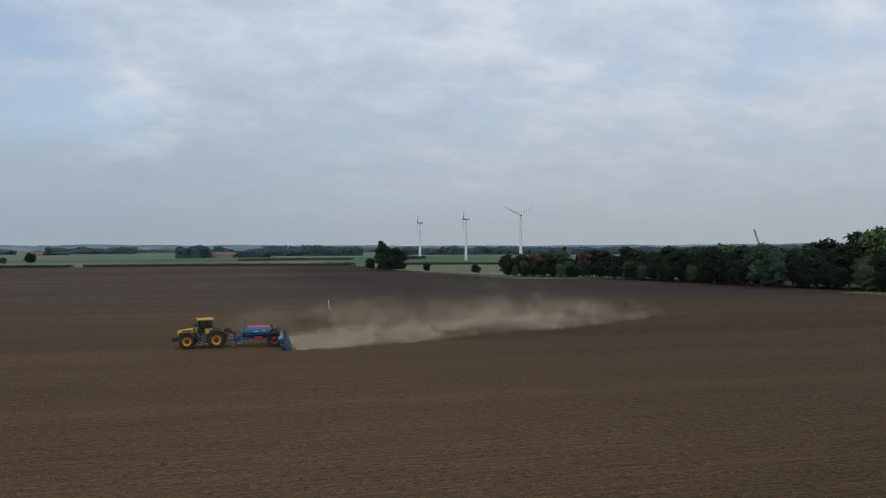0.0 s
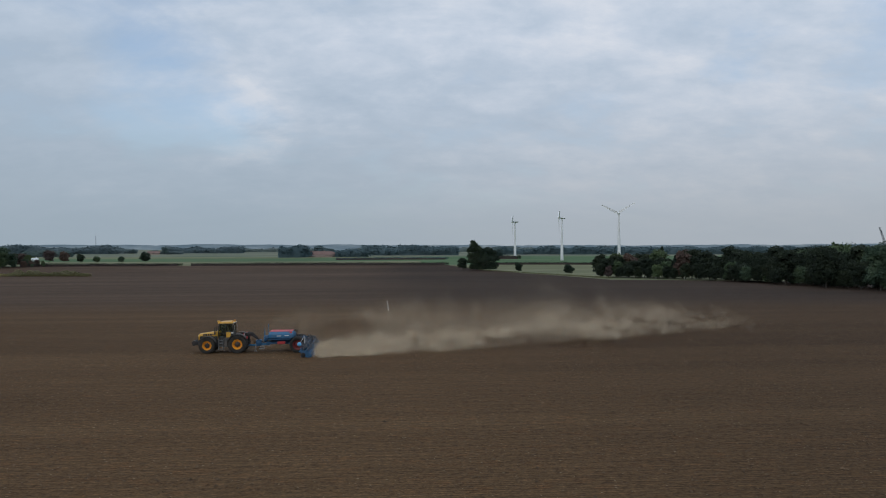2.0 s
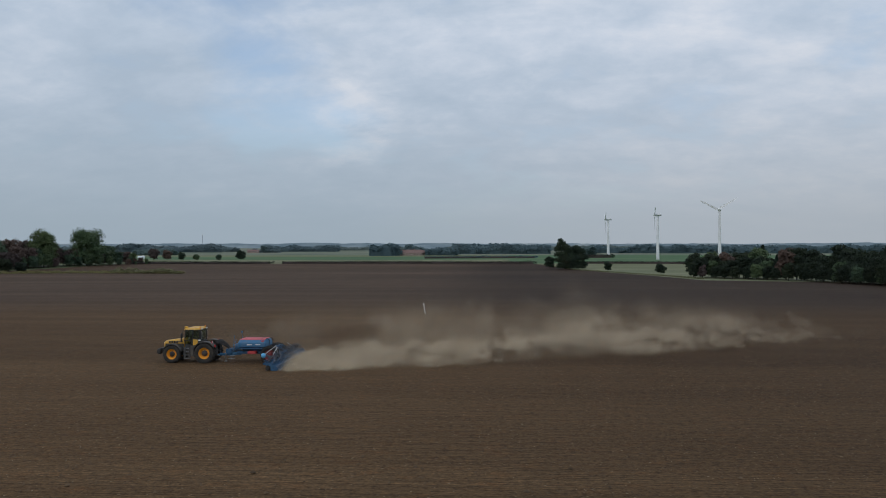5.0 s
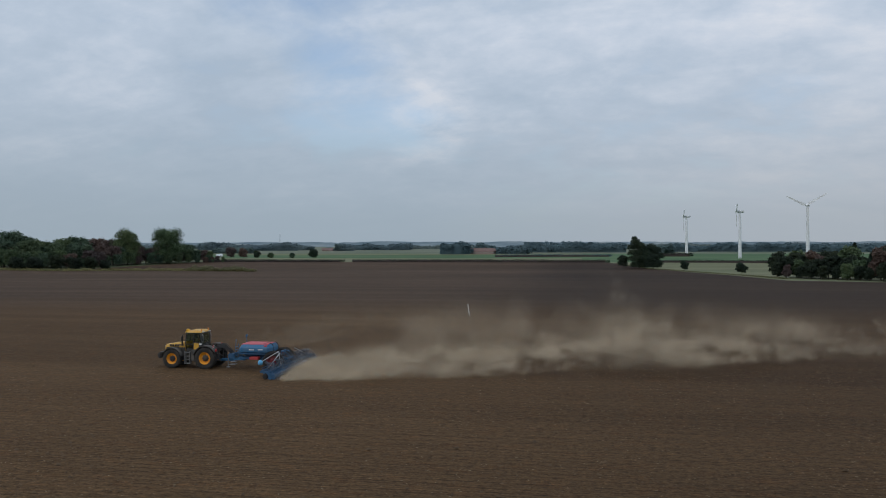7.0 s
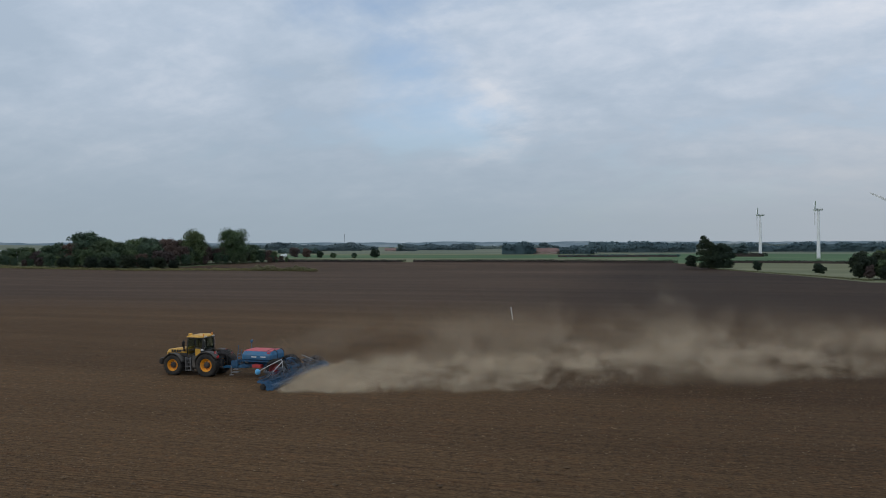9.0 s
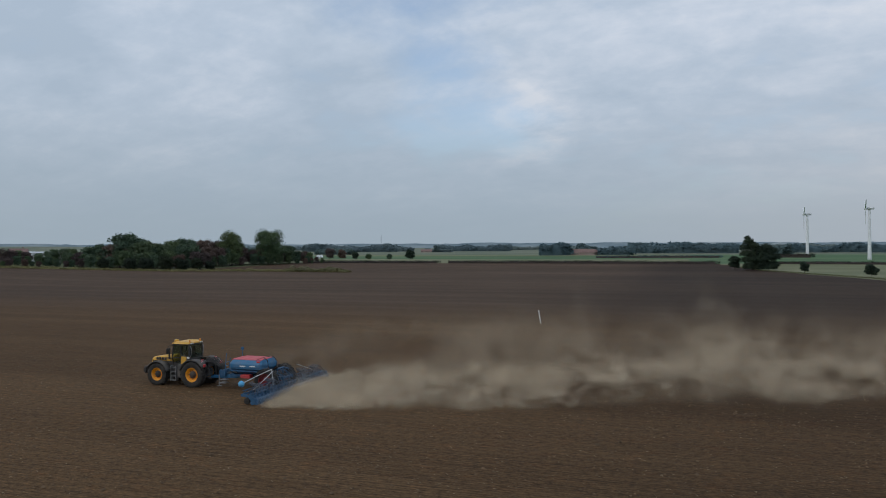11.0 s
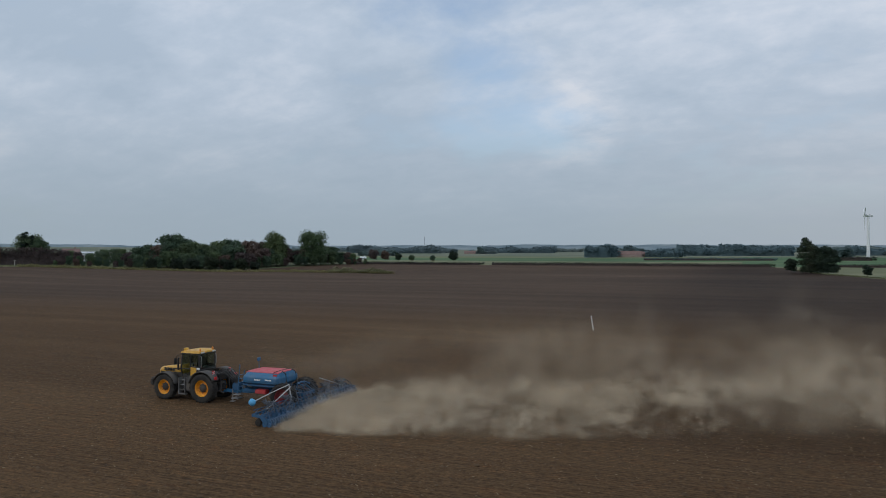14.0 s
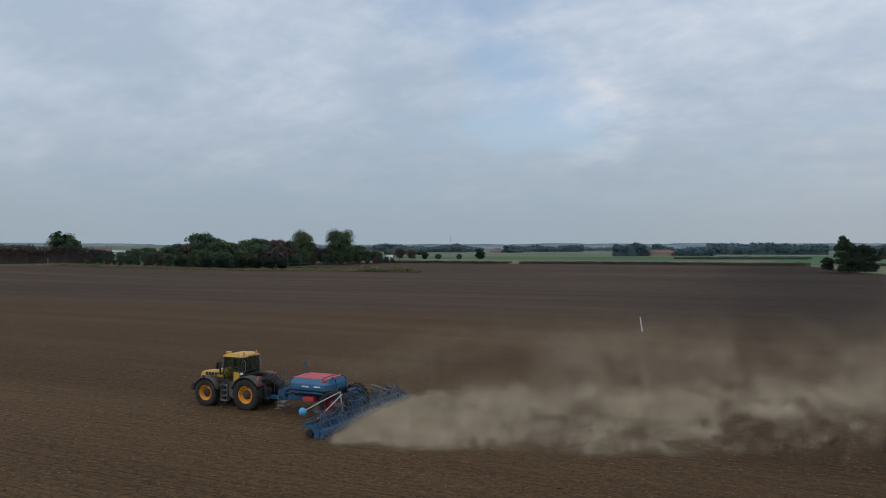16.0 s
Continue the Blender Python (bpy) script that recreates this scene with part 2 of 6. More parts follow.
DRILLED = ((0.070, 0.0390, 0.0171), (0.100, 0.0570, 0.0260), (0.140, 0.0838, 0.040))
UNDRILLED = ((0.050, 0.0300, 0.0185), (0.075, 0.0468, 0.0288), (0.112, 0.0720, 0.046))
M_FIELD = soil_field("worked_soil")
M_GREEN = sward("green_crop", (0.050, 0.108, 0.045), (0.070, 0.132, 0.056), (0.095, 0.152, 0.066))
M_PALE = sward("stubble", (0.125, 0.140, 0.072), (0.158, 0.165, 0.088), (0.20, 0.195, 0.110))
M_MEADOW = sward("meadow", (0.105, 0.13, 0.06), (0.13, 0.15, 0.075), (0.17, 0.175, 0.09))
# a little haze blue is put into these far field colours
M_FARLAND = sward("far_farmland", (0.095, 0.125, 0.085), (0.14, 0.16, 0.11), (0.21, 0.205, 0.145))
M_LEAF = foliage("leaf_mixed", (0.056, 0.088, 0.050), (0.088, 0.130, 0.066), (0.124, 0.170, 0.082), 0.25, 0.55)
M_LEAF_DARK = foliage("leaf_dark", (0.014, 0.024, 0.016), (0.023, 0.035, 0.021), (0.038, 0.052, 0.029), 0.25, 0.45)
M_LEAF_COPSE = foliage("leaf_copse", (0.052, 0.085, 0.058), (0.080, 0.122, 0.074), (0.115, 0.155, 0.088), 0.2, 0.45)
M_LEAF_OAK = foliage("leaf_field_oak", (0.020, 0.035, 0.024), (0.033, 0.052, 0.033), (0.052, 0.074, 0.042), 0.25, 0.45)
M_LEAF_LIGHT = foliage("leaf_light", (0.066, 0.104, 0.052), (0.100, 0.148, 0.070), (0.140, 0.195, 0.088), 0.2, 0.5)
M_LEAF_RED = foliage("leaf_copper", (0.078, 0.061, 0.058), (0.112, 0.082, 0.076), (0.145, 0.104, 0.092), 0.2, 0.45)
M_NEEDLE = foliage("needles", (0.012, 0.024, 0.018), (0.020, 0.036, 0.025), (0.034, 0.052, 0.033))
# the next two leaf colours are paled and blued to carry distance haze
M_LEAF_FAR_HAZE = foliage("leaf_far_haze", (0.130, 0.185, 0.205), (0.155, 0.210, 0.225), (0.175, 0.230, 0.240), 0.05, 0.05, 0.5)
M_LEAF_MID_HAZE = foliage("leaf_mid_haze", (0.100, 0.158, 0.178), (0.122, 0.186, 0.204), (0.146, 0.212, 0.222), 0.1, 0.05, 0.5)
M_GRASS = foliage("dry_grass", (0.12, 0.13, 0.06), (0.19, 0.19, 0.09), (0.27, 0.25, 0.13), 0.6)
M_BARK = mottled("bark", (0.05, 0.042, 0.034), (0.11, 0.095, 0.08), 3.0, 0.95, relief=0.04)
M_TWIG = mottled("hedge_twigs", (0.070, 0.054, 0.051), (0.105, 0.078, 0.074), 0.8, 0.95)
M_STRAW = mottled("straw", (0.17, 0.125, 0.075), (0.30, 0.235, 0.145), 3.0, 0.8)
M_CLOD = mottled("clod_soil", (0.060, 0.036, 0.018), (0.15, 0.094, 0.050), 0.7, 0.97)
def dusty_air(name):
    """Wisps of airborne soil: pale, matt and mostly see-through."""
    mat, nt, bsdf = material(name, 1.0)
    bsdf.inputs["Specular IOR Level"].default_value = 0.0
    nt.links.new(ramp(nt, tex_noise(nt, 0.2, 4), [(0.35, (0.55, 0.448, 0.322)), (0.65, (0.69, 0.572, 0.418))]), bsdf.inputs["Base Color"])
    body = nt.nodes.new("ShaderNodeAttribute")
    body.attribute_name = "thickness"
    grain = ramp(nt, tex_noise(nt, 0.45, 6, 0.60, (0.9, 1, 0.9), 0, 0.4), [(0.35, (DUST_ALPHA * 0.25,) * 3), (0.50, (DUST_ALPHA,) * 3), (0.64, (DUST_ALPHA * 2.1,) * 3)])
    thick = nt.nodes.new("ShaderNodeMath")
    thick.operation = "MULTIPLY"
    nt.links.new(body.outputs["Fac"], thick.inputs[0])
    nt.links.new(grain, thick.inputs[1])
    nt.links.new(thick.outputs[0], bsdf.inputs["Alpha"])
    return mat


DUST_ALPHA = 0.054
M_DUST = dusty_air("airborne_dust")
M_YELLOW = painted("tractor_yellow", (0.72, 0.385, 0.035), 0.34, dust=0.32)
M_RIM = painted("rim_orange", (0.88, 0.35, 0.012), 0.35, dust=0.18)
M_BLACK = painted("black_plastic", (0.022, 0.022, 0.024), 0.5, dust=0.3)
M_CHASSIS = painted("chassis_grey", (0.05, 0.05, 0.052), 0.55, dust=0.4)
M_FENDER = painted("fender_grey", (0.070, 0.067, 0.064), 0.6, dust=0.4)
M_TYRE = painted("tyre_rubber", (0.018, 0.017, 0.016), 0.85, dust=0.18)
M_BLUE = painted("implement_blue", (0.022, 0.150, 0.30), 0.42, dust=0.3)
M_BLUE_DARK = painted("implement_blue_deep", (0.018, 0.09, 0.19), 0.5, dust=0.15)
M_BLUE_MID = painted("implement_blue_dusty", (0.032, 0.125, 0.25), 0.5, dust=0.2)
M_LIGHTBLUE = painted("marker_light_blue", (0.10, 0.42, 0.72), 0.4, dust=0.15)
M_RED = painted("implement_red", (0.52, 0.045, 0.05), 0.45, dust=0.25)
M_RED_WORN = painted("rim_dark_red", (0.20, 0.022, 0.025), 0.55, dust=0.35)
M_PALE_STEEL = painted("pale_steel", (0.50, 0.50, 0.50), 0.45, 0.3, dust=0.25)
M_LID = painted("tank_cover_red", (0.60, 0.10, 0.12), 0.6, dust=0.25)
M_STEEL = painted("worn_steel", (0.40, 0.40, 0.40), 0.4, 0.8, dust=0.4)
M_HOSE = painted("hose_grey", (0.090, 0.105, 0.130), 0.5, dust=0.25)
M_WHITE = painted("white_paint", (0.78, 0.77, 0.75), 0.45, dust=0.1)
M_LAMP = painted("lamp_orange", (0.85, 0.30, 0.03), 0.25, dust=0.05)
M_TAIL = painted("lamp_red", (0.60, 0.03, 0.03), 0.3, dust=0.1)
M_TURBINE = mottled("turbine_white", (0.74, 0.75, 0.76), (0.82, 0.83, 0.83), 0.3, 0.45)
M_ROOF = mottled("clay_tile_red", (0.18, 0.112, 0.10), (0.25, 0.165, 0.145), 0.8, 0.85)
M_BRICK = mottled("farm_brick", (0.28, 0.20, 0.17), (0.38, 0.29, 0.25), 1.0, 0.9)
M_SHEET = mottled("pale_sheet_roof", (0.62, 0.64, 0.66), (0.75, 0.77, 0.79), 0.5, 0.5)
M_POST = mottled("post_wood", (0.30, 0.28, 0.25), (0.5, 0.47, 0.42), 2.0, 0.9)
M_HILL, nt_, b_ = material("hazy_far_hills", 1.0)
# distance haze put into the hills' blue-grey base colour and a faint glow
haze_land_ = ramp(nt_, tex_noise(nt_, 0.006, 5, 0.6, (1, 1, 7)), [(0.38, (0.055, 0.084, 0.104)), (0.52, (0.078, 0.108, 0.128)), (0.66, (0.125, 0.150, 0.160))])
nt_.links.new(haze_land_, b_.inputs["Base Color"])
nt_.links.new(haze_land_, b_.inputs["Emission Color"])
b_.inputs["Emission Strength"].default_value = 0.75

M_GLASS, nt_, b_ = material("cab_glass", 0.05)
b_.inputs["Base Color"].default_value = (0.46, 0.58, 0.54, 1)
b_.inputs["Transmission Weight"].default_value = 1.0
b_.inputs["IOR"].default_value = 1.45


# ---------------- building helpers ----------------
def mesh_np(name, verts, faces):
    verts, faces = np.asarray(verts, dtype=np.float32), np.asarray(faces, dtype=np.int32)
    me = bpy.data.meshes.new(name)
    n, k = faces.shape
    me.vertices.add(len(verts))
    me.vertices.foreach_set("co", verts.ravel())
    me.loops.add(n * k)
    me.loops.foreach_set("vertex_index", faces.ravel())
    me.polygons.add(n)
    me.polygons.foreach_set("loop_start", np.arange(0, n * k, k, dtype=np.int32))
    me.update(calc_edges=True)
    return me


def solid(name, bm, mat, smooth=False):
    me = bpy.data.meshes.new(name)
    bm.to_mesh(me)
    bm.free()
    me.materials.append(mat)
    if smooth:
        for p_ in me.polygons:
            p_.use_smooth = True
    return me


def part(name, bm, mat, parent, label="", smooth=False):
    me = bm if isinstance(bm, bpy.types.Mesh) else solid(name, bm, mat, smooth)
    ob = new(name, me)
    ob.parent = parent
    return tagged(ob, label)


def thing(name, label, category, group="", m=None):
    ob = tagged(new(name), label, category, group)
    ob.empty_display_size = 0.2
    if m:
        ob.matrix_basis = m
    return ob


def box(bm, lo, hi, bevel=0.0, top=None):
    """A box from corner lo to hi; top=(x0, x1, y0, y1) insets the upper face."""
    x0, y0, z0 = lo
    x1, y1, z1 = hi
    a, b, c, d = top or (0, 0, 0, 0)
    co = [(x0, y0, z0), (x1, y0, z0), (x1, y1, z0), (x0, y1, z0), (x0 + a, y0 + c, z1), (x1 - b, y0 + c, z1), (x1 - b, y1 - d, z1), (x0 + a, y1 - d, z1)]
    v = [bm.verts.new(p_) for p_ in co]
    fs = [bm.faces.new([v[i] for i in f]) for f in ((3, 2, 1, 0), (4, 5, 6, 7), (0, 1, 5, 4), (1, 2, 6, 5), (2, 3, 7, 6), (3, 0, 4, 7))]
    if bevel:
        es = list({e for f in fs for e in f.edges})
        bmesh.ops.bevel(bm, geom=es, offset=bevel, segments=2, affect="EDGES")
    return bm


def tube(bm, pts, r, sides=8, r_end=None, cap=True):
    """A round bar along a line of points, tapering from r to r_end."""
    pts = [Vector(p_) for p_ in pts]
    r_end = r if r_end is None else r_end
    rings = []
    for i, p_ in enumerate(pts):
        d = (pts[min(i + 1, len(pts) - 1)] - pts[max(i - 1, 0)]).normalized()
        a = d.orthogonal().normalized()
        b = d.cross(a)
        rr = r + (r_end - r) * i / max(1, len(pts) - 1)
        rings.append([bm.verts.new(p_ + rr * (math.cos(q) * a + math.sin(q) * b)) for q in (2 * math.pi * j / sides for j in range(sides))])
    for u, w in zip(rings, rings[1:]):
        # turn the next ring so that the bar does not twist
        k = min(range(sides), key=lambda s: (w[s].co - u[0].co).length)
        w[:] = w[k:] + w[:k]
        for j in range(sides):
            bm.faces.new((u[j], u[(j + 1) % sides], w[(j + 1) % sides], w[j]))
    if cap:
        bm.faces.new(rings[0][::-1])
        bm.faces.new(rings[-1])
    return bm


def lathe(bm, profile, axis="y", sides=28, centre=(0, 0, 0), close=True):
    """Turns a profile of (radius, along) round an axis."""
    rings = []
    for r, h in profile:
        ring = []
        for j in range(sides):
            q = 2 * math.pi * j / sides
            c, s = r * math.cos(q), r * math.sin(q)
            p_ = {"y": (c, h, s), "z": (c, s, h), "x": (h, c, s)}[axis]
            ring.append(bm.verts.new(Vector(p_) + Vector(centre)))
        rings.append(ring)
    for u, w in zip(rings, rings[1:]):
        for j in range(sides):
            bm.faces.new((u[j], u[(j + 1) % sides], w[(j + 1) % sides], w[j]))
    if close:
        bm.faces.new(rings[0][::-1])
        bm.faces.new(rings[-1])
    bmesh.ops.recalc_face_normals(bm, faces=bm.faces[:])
    return bm


def plate(bm, outline, y0, y1, axis="y"):
    """An outline of (x, z) made y0..y1 thick."""
    def at(a, b, h):
        return (a, h, b) if axis == "y" else (h, a, b) if axis == "x" else (a, b, h)
    lo = [bm.verts.new(at(a, b, y0)) for a, b in outline]
    hi = [bm.verts.new(at(a, b, y1)) for a, b in outline]
    n = len(outline)
    bm.faces.new(lo)
    bm.faces.new(hi[::-1])
    for i in range(n):
        bm.faces.new((lo[i], hi[i], hi[(i + 1) % n], lo[(i + 1) % n]))
    bmesh.ops.recalc_face_normals(bm, faces=bm.faces[:])
    return bm


# ---------------- ground ----------------
MID = Vector((26.0, -62.0))          # middle of the landscape; bearings below are degrees left of +y
PROFILE = [(0, 0), (170, 0), (230, -0.4), (350, -1.5), (450, -2.2), (600, -2.4), (700, -1.7), (800, 2.4), (930, 5.8), (1150, 10.8), (1500, 17.4), (2200, 25.5), (3000, 34), (3700, 42), (4700, 50)]
FIELD_EDGE = [(-180, 400), (-40, 420), (-14, 435), (-11.2, 510), (-7.5, 615), (-5.3, 690), (-2.7, 790), (0, 800), (26, 800), (30, 745), (35, 685), (45, 700), (60, 700), (180, 400)]


def between(x, table):
    xs, ys = zip(*table)
    return float(np.interp(x, xs, ys))


# survey bearings and ranges to true ones
BEARINGS = [(-180, -180), (-60, -68.3), (-36.0, -41.86), (-25.0, -29.56), (-15.0, -18.36), (-7.0, -9.52), (0.0, -1.68), (8.0, 7.56), (17.0, 17.98), (25.0, 27.06), (35.0, 38.3), (45.0, 49.2), (64, 69.7), (180, 180)]
RANGE = 0.843


def polar(az, d):
    a = radians(between(az, BEARINGS))
    return MID.x - d * RANGE * math.sin(a), MID.y + d * RANGE * math.cos(a)


def bearing(x, y):
    az, d = math.degrees(math.atan2(MID.x - x, y - MID.y)), math.hypot(x - MID.x, y - MID.y)
    return between(az, [(b, a) for a, b in BEARINGS]), d / RANGE


def terrain(x, y):
    az, d = bearing(x, y)
    z = between(d, PROFILE)
    z += 3.4 * between(az, [(34, 0), (45, 1), (70, 1), (110, 0)]) * between(d, [(250, 0), (690, 1), (1200, 1), (1600, 0)])   # the land rises towards the gardens
    if d > 1300:
        z += min(1, (d - 1300) / 1500) * 9 * noise.noise(Vector((x / 700, y / 700, 3.3)))
    if d > 250:
        z += min(1, (d - 250) / 400) * 0.5 * noise.noise(Vector((x / 160, y / 160, 0.3)))
    return z


def ground_sheet():
    azs = np.concatenate([np.arange(-180, -50, 3.0), np.arange(-50, 64, 0.4), np.arange(64, 180, 3.0)])
    near = 3.0 * 1.075 ** np.arange(0, 62)
    near = near / near[-1]
    stops = []
    for az in azs:
        e = between(az, FIELD_EDGE)
        h = max(806.0, e + 6)
        stops.append(np.concatenate([near * e, np.linspace(e, h, 7)[1:], np.linspace(h, 1160, 12)[1:], 1160 * (4700 / 1160) ** (np.arange(1, 31) / 30)]))
    stops = np.array(stops)
    n, k = stops.shape
    verts = [(MID.x, MID.y, 0.0)]
    for i, az in enumerate(azs):
        for d in stops[i]:
            x, y = polar(az, d)
            verts.append((x, y, terrain(x, y)))
    faces, mats = [], []
    edges = [len(near), len(near) + 6, len(near) + 17]
    for i in range(n):
        j = (i + 1) % n
        for r in range(k - 1):
            a, b = 1 + i * k + r, 1 + j * k + r
            faces.append((a, a + 1, b + 1, b))
            az = float(azs[i])
            if r + 1 < edges[0]:
                m = 0
            elif r + 1 < edges[1]:
                m = 2 if az < -2.5 else 3 if az > 26 else 0
            elif r + 1 < edges[2]:
                q = r + 1 - edges[1]
                m = 1 if az < -0.5 else (2 if q < 4 else 1 if q < 8 else 3)
                if az > 12 and q > 8:
                    m = 2
            else:
                m = 4
            mats.append(m)
    me = mesh_np("ground", verts, faces)
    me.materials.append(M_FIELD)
    for mat in (M_GREEN, M_PALE, M_MEADOW, M_FARLAND):
        me.materials.append(mat)
    me.polygons.foreach_set("material_index", np.array(mats, dtype=np.int32))
    # the small disc round the middle
    bm = bmesh.new()
    bm.from_mesh(me)
    bm.verts.ensure_lookup_table()
    for i in range(n):
        bm.faces.new((bm.verts[0], bm.verts[1 + i * k], bm.verts[1 + ((i + 1) % n) * k]))
    bmesh.ops.recalc_face_normals(bm, faces=bm.faces[:])
    bm.to_mesh(me)
    bm.free()
    me.polygons.foreach_set("use_smooth", np.ones(len(me.polygons), dtype=bool))
    return tagged(new("ground", me), "bare brown tilled field with drill rows, green fields beyond", "ground", kind="structure")


ground_sheet()


# ---------------- trees and hedges ----------------


def leaf_quads(points, normals, size, rnd):
    """Small leaf clumps, each turned its own way."""
    n = len(points)
    nrm = normals + rnd.normal(0, 0.55, (n, 3))
    nrm /= np.linalg.norm(nrm, axis=1, keepdims=True) + 1e-9
    a = np.cross(nrm, rnd.normal(0, 1, (n, 3)))
    a /= np.linalg.norm(a, axis=1, keepdims=True) + 1e-9
    b = np.cross(nrm, a)
    s = size * rnd.uniform(0.6, 1.5, (n, 1))
    w = s * rnd.uniform(0.6, 1.0, (n, 1))
    v = np.stack([points - a * s, points - b * w * 0.6 + a * s * 0.7, points + b * w + a * s * 0.2], axis=1).reshape(-1, 3)
    return v, np.arange(3 * n).reshape(n, 3)


def lobe_points(lobes, n, rnd):
    """Points in the outer shell of overlapping lobes (centre, radii)."""
    c = np.array([l_[0] for l_ in lobes], dtype=float)
    r = np.array([l_[1] for l_ in lobes], dtype=float)
    w = (r[:, 0] * r[:, 2]) / (r[:, 0] * r[:, 2]).sum()
    pick = rnd.choice(len(lobes), n, p=w)
    d = rnd.normal(0, 1, (n, 3))
    d /= np.linalg.norm(d, axis=1, keepdims=True)
    d[:, 2] = np.where(d[:, 2] < -0.3, -d[:, 2] * 0.7, d[:, 2])
    shell = rnd.uniform(0.40, 1.12, (n, 1))
    return c[pick] + d * shell * r[pick], d


def crown_mesh(name, lobes, n, size, mat, seed):
    rnd = np.random.default_rng(seed)
    p_, d = lobe_points(lobes, n, rnd)
    p_[:, 2] = np.maximum(p_[:, 2], 0.15)
    v, f = leaf_quads(p_, d, size, rnd)
    me = mesh_np(name, v, f)
    me.materials.append(mat)
    return me


def round_lobes(h, w, low, count, seed):
    """Lobes that fill an uneven, roundish crown from height low to h."""
    rnd = np.random.default_rng(seed)
    mid, half = (h + low) / 2, (h - low) / 2
    out = []
    for i in range(count):
        t = (i + 0.5) / count
        zz = -0.85 + 1.7 * t
        rim = math.sqrt(max(0.05, 1 - zz * zz))
        q = i * 2.4 + rnd.uniform(-0.5, 0.5)
        rad = w / 2 * rim * rnd.uniform(0.35, 0.72)
        lr = w * rnd.uniform(0.20, 0.31)
        out.append(((rad * math.cos(q), rad * math.sin(q), mid + zz * half * 0.82), (lr, lr, min(lr * rnd.uniform(0.75, 1.0), half * 0.6))))
    return out


def tree_trunk(h, r, low, lobes, seed):
    rnd = random.Random(seed)
    bm = bmesh.new()
    lean = Vector((rnd.uniform(-0.04, 0.04) * h, rnd.uniform(-0.04, 0.04) * h, 0))
    top = 0.72 * h
    tube(bm, [(0, 0, -0.4), lean * 0.2 + Vector((0, 0, top * 0.3)), lean * 0.6 + Vector((0, 0, top * 0.65)), lean + Vector((0, 0, top))], r, 8, r * 0.3)
    for c, _ in lobes[::2]:
        start = Vector((0, 0, max(low, min(c[2] - 0.12 * h, top * 0.8))))
        tube(bm, [start, start.lerp(Vector(c), 0.5) + Vector((0, 0, 0.03 * h)), Vector(c)], r * 0.38, 6, r * 0.1)
    return bm


def make_tree(name, label, h, w, low, mat, m, seed, leaves=2200, size=0.55, count=13, group="", category="tree", lobes=None, r=None):
    lobes = lobes or round_lobes(h, w, low, count, seed)
    ob = thing(name, label, category, group, m)
    part("trunk", tree_trunk(h, r or h * 0.02, low, lobes, seed), M_BARK, ob, "grey-brown bark trunk with limbs")
    part("crown", crown_mesh("crown", lobes, leaves, size, mat, seed), mat, ob)
    return ob


def conifer(name, label, h, w, mat, m, seed, leaves=1600, size=0.5, group=""):
    rnd = np.random.default_rng(seed)
    t = rnd.uniform(0.03, 1, leaves) ** 0.75
    tier = 0.78 + 0.3 * np.abs(np.sin(t * 26))
    q = rnd.uniform(0, 2 * np.pi, leaves)
    rad = (1 - t) * w / 2 * tier * rnd.uniform(0.55, 1.1, leaves) + 0.12
    p_ = np.stack([rad * np.cos(q), rad * np.sin(q), 0.4 + t * (h - 0.4)], axis=1)
    d = np.stack([np.cos(q), np.sin(q), np.full(leaves, 0.2)], axis=1)
    v, f = leaf_quads(p_, d, size, rnd)
    me = mesh_np("crown", v, f)
    me.materials.append(mat)
    ob = thing(name, label, "tree", group, m)
    part("trunk", tube(bmesh.new(), [(0, 0, -0.3), (0, 0, h * 0.5), (0, 0, h * 0.97)], h * 0.013, 7, 0.03), M_BARK, ob)
    part("crown", me, mat, ob)
    return ob


def spot(x, y, turn=0.0, size=1.0, sink=0.15):
    return pose(x, y, terrain(x, y) - sink, 0, 0, turn) @ Matrix.Scale(size, 4)


# the tree by itself at the field's edge, two stems with a leaning crown
make_tree("oak_tree", "tall dark green oak tree standing alone at the field edge", 28, 17, 2.0, M_LEAF_OAK, spot(94.2, 525.1, 0, 0.93), 3, 20000, 0.5,
          lobes=[((-4.0, 0, 26.0), (2.6, 2.6, 2.2)), ((-3.0, 0, 22.5), (4.2, 4, 3.8)), ((-5.0, 1, 18.0), (4.4, 4, 4.0)), ((0.5, 0, 19.5), (4.4, 4, 3.6)), ((3.5, 0, 16.5), (4.6, 4, 3.8)), ((-4.5, 0, 13), (5.0, 4.5, 4.2)),
                 ((1.5, 1, 13.5), (5.6, 5, 4.2)), ((-4.0, 0, 8.0), (5.0, 4.5, 4.2)), ((2.5, -1, 8.5), (5.6, 5, 4.6)), ((5.5, 0, 12.0), (5.0, 4.5, 4.2)), ((5.0, 0, 6.0), (5.5, 4.5, 4.4)), ((0, 0, 2.2), (7.0, 5, 2.8)), ((-2, 0, 3.8), (5.4, 4.5, 3.6)), ((3, 1, 3.6), (5.0, 4, 3.4))], r=0.6)
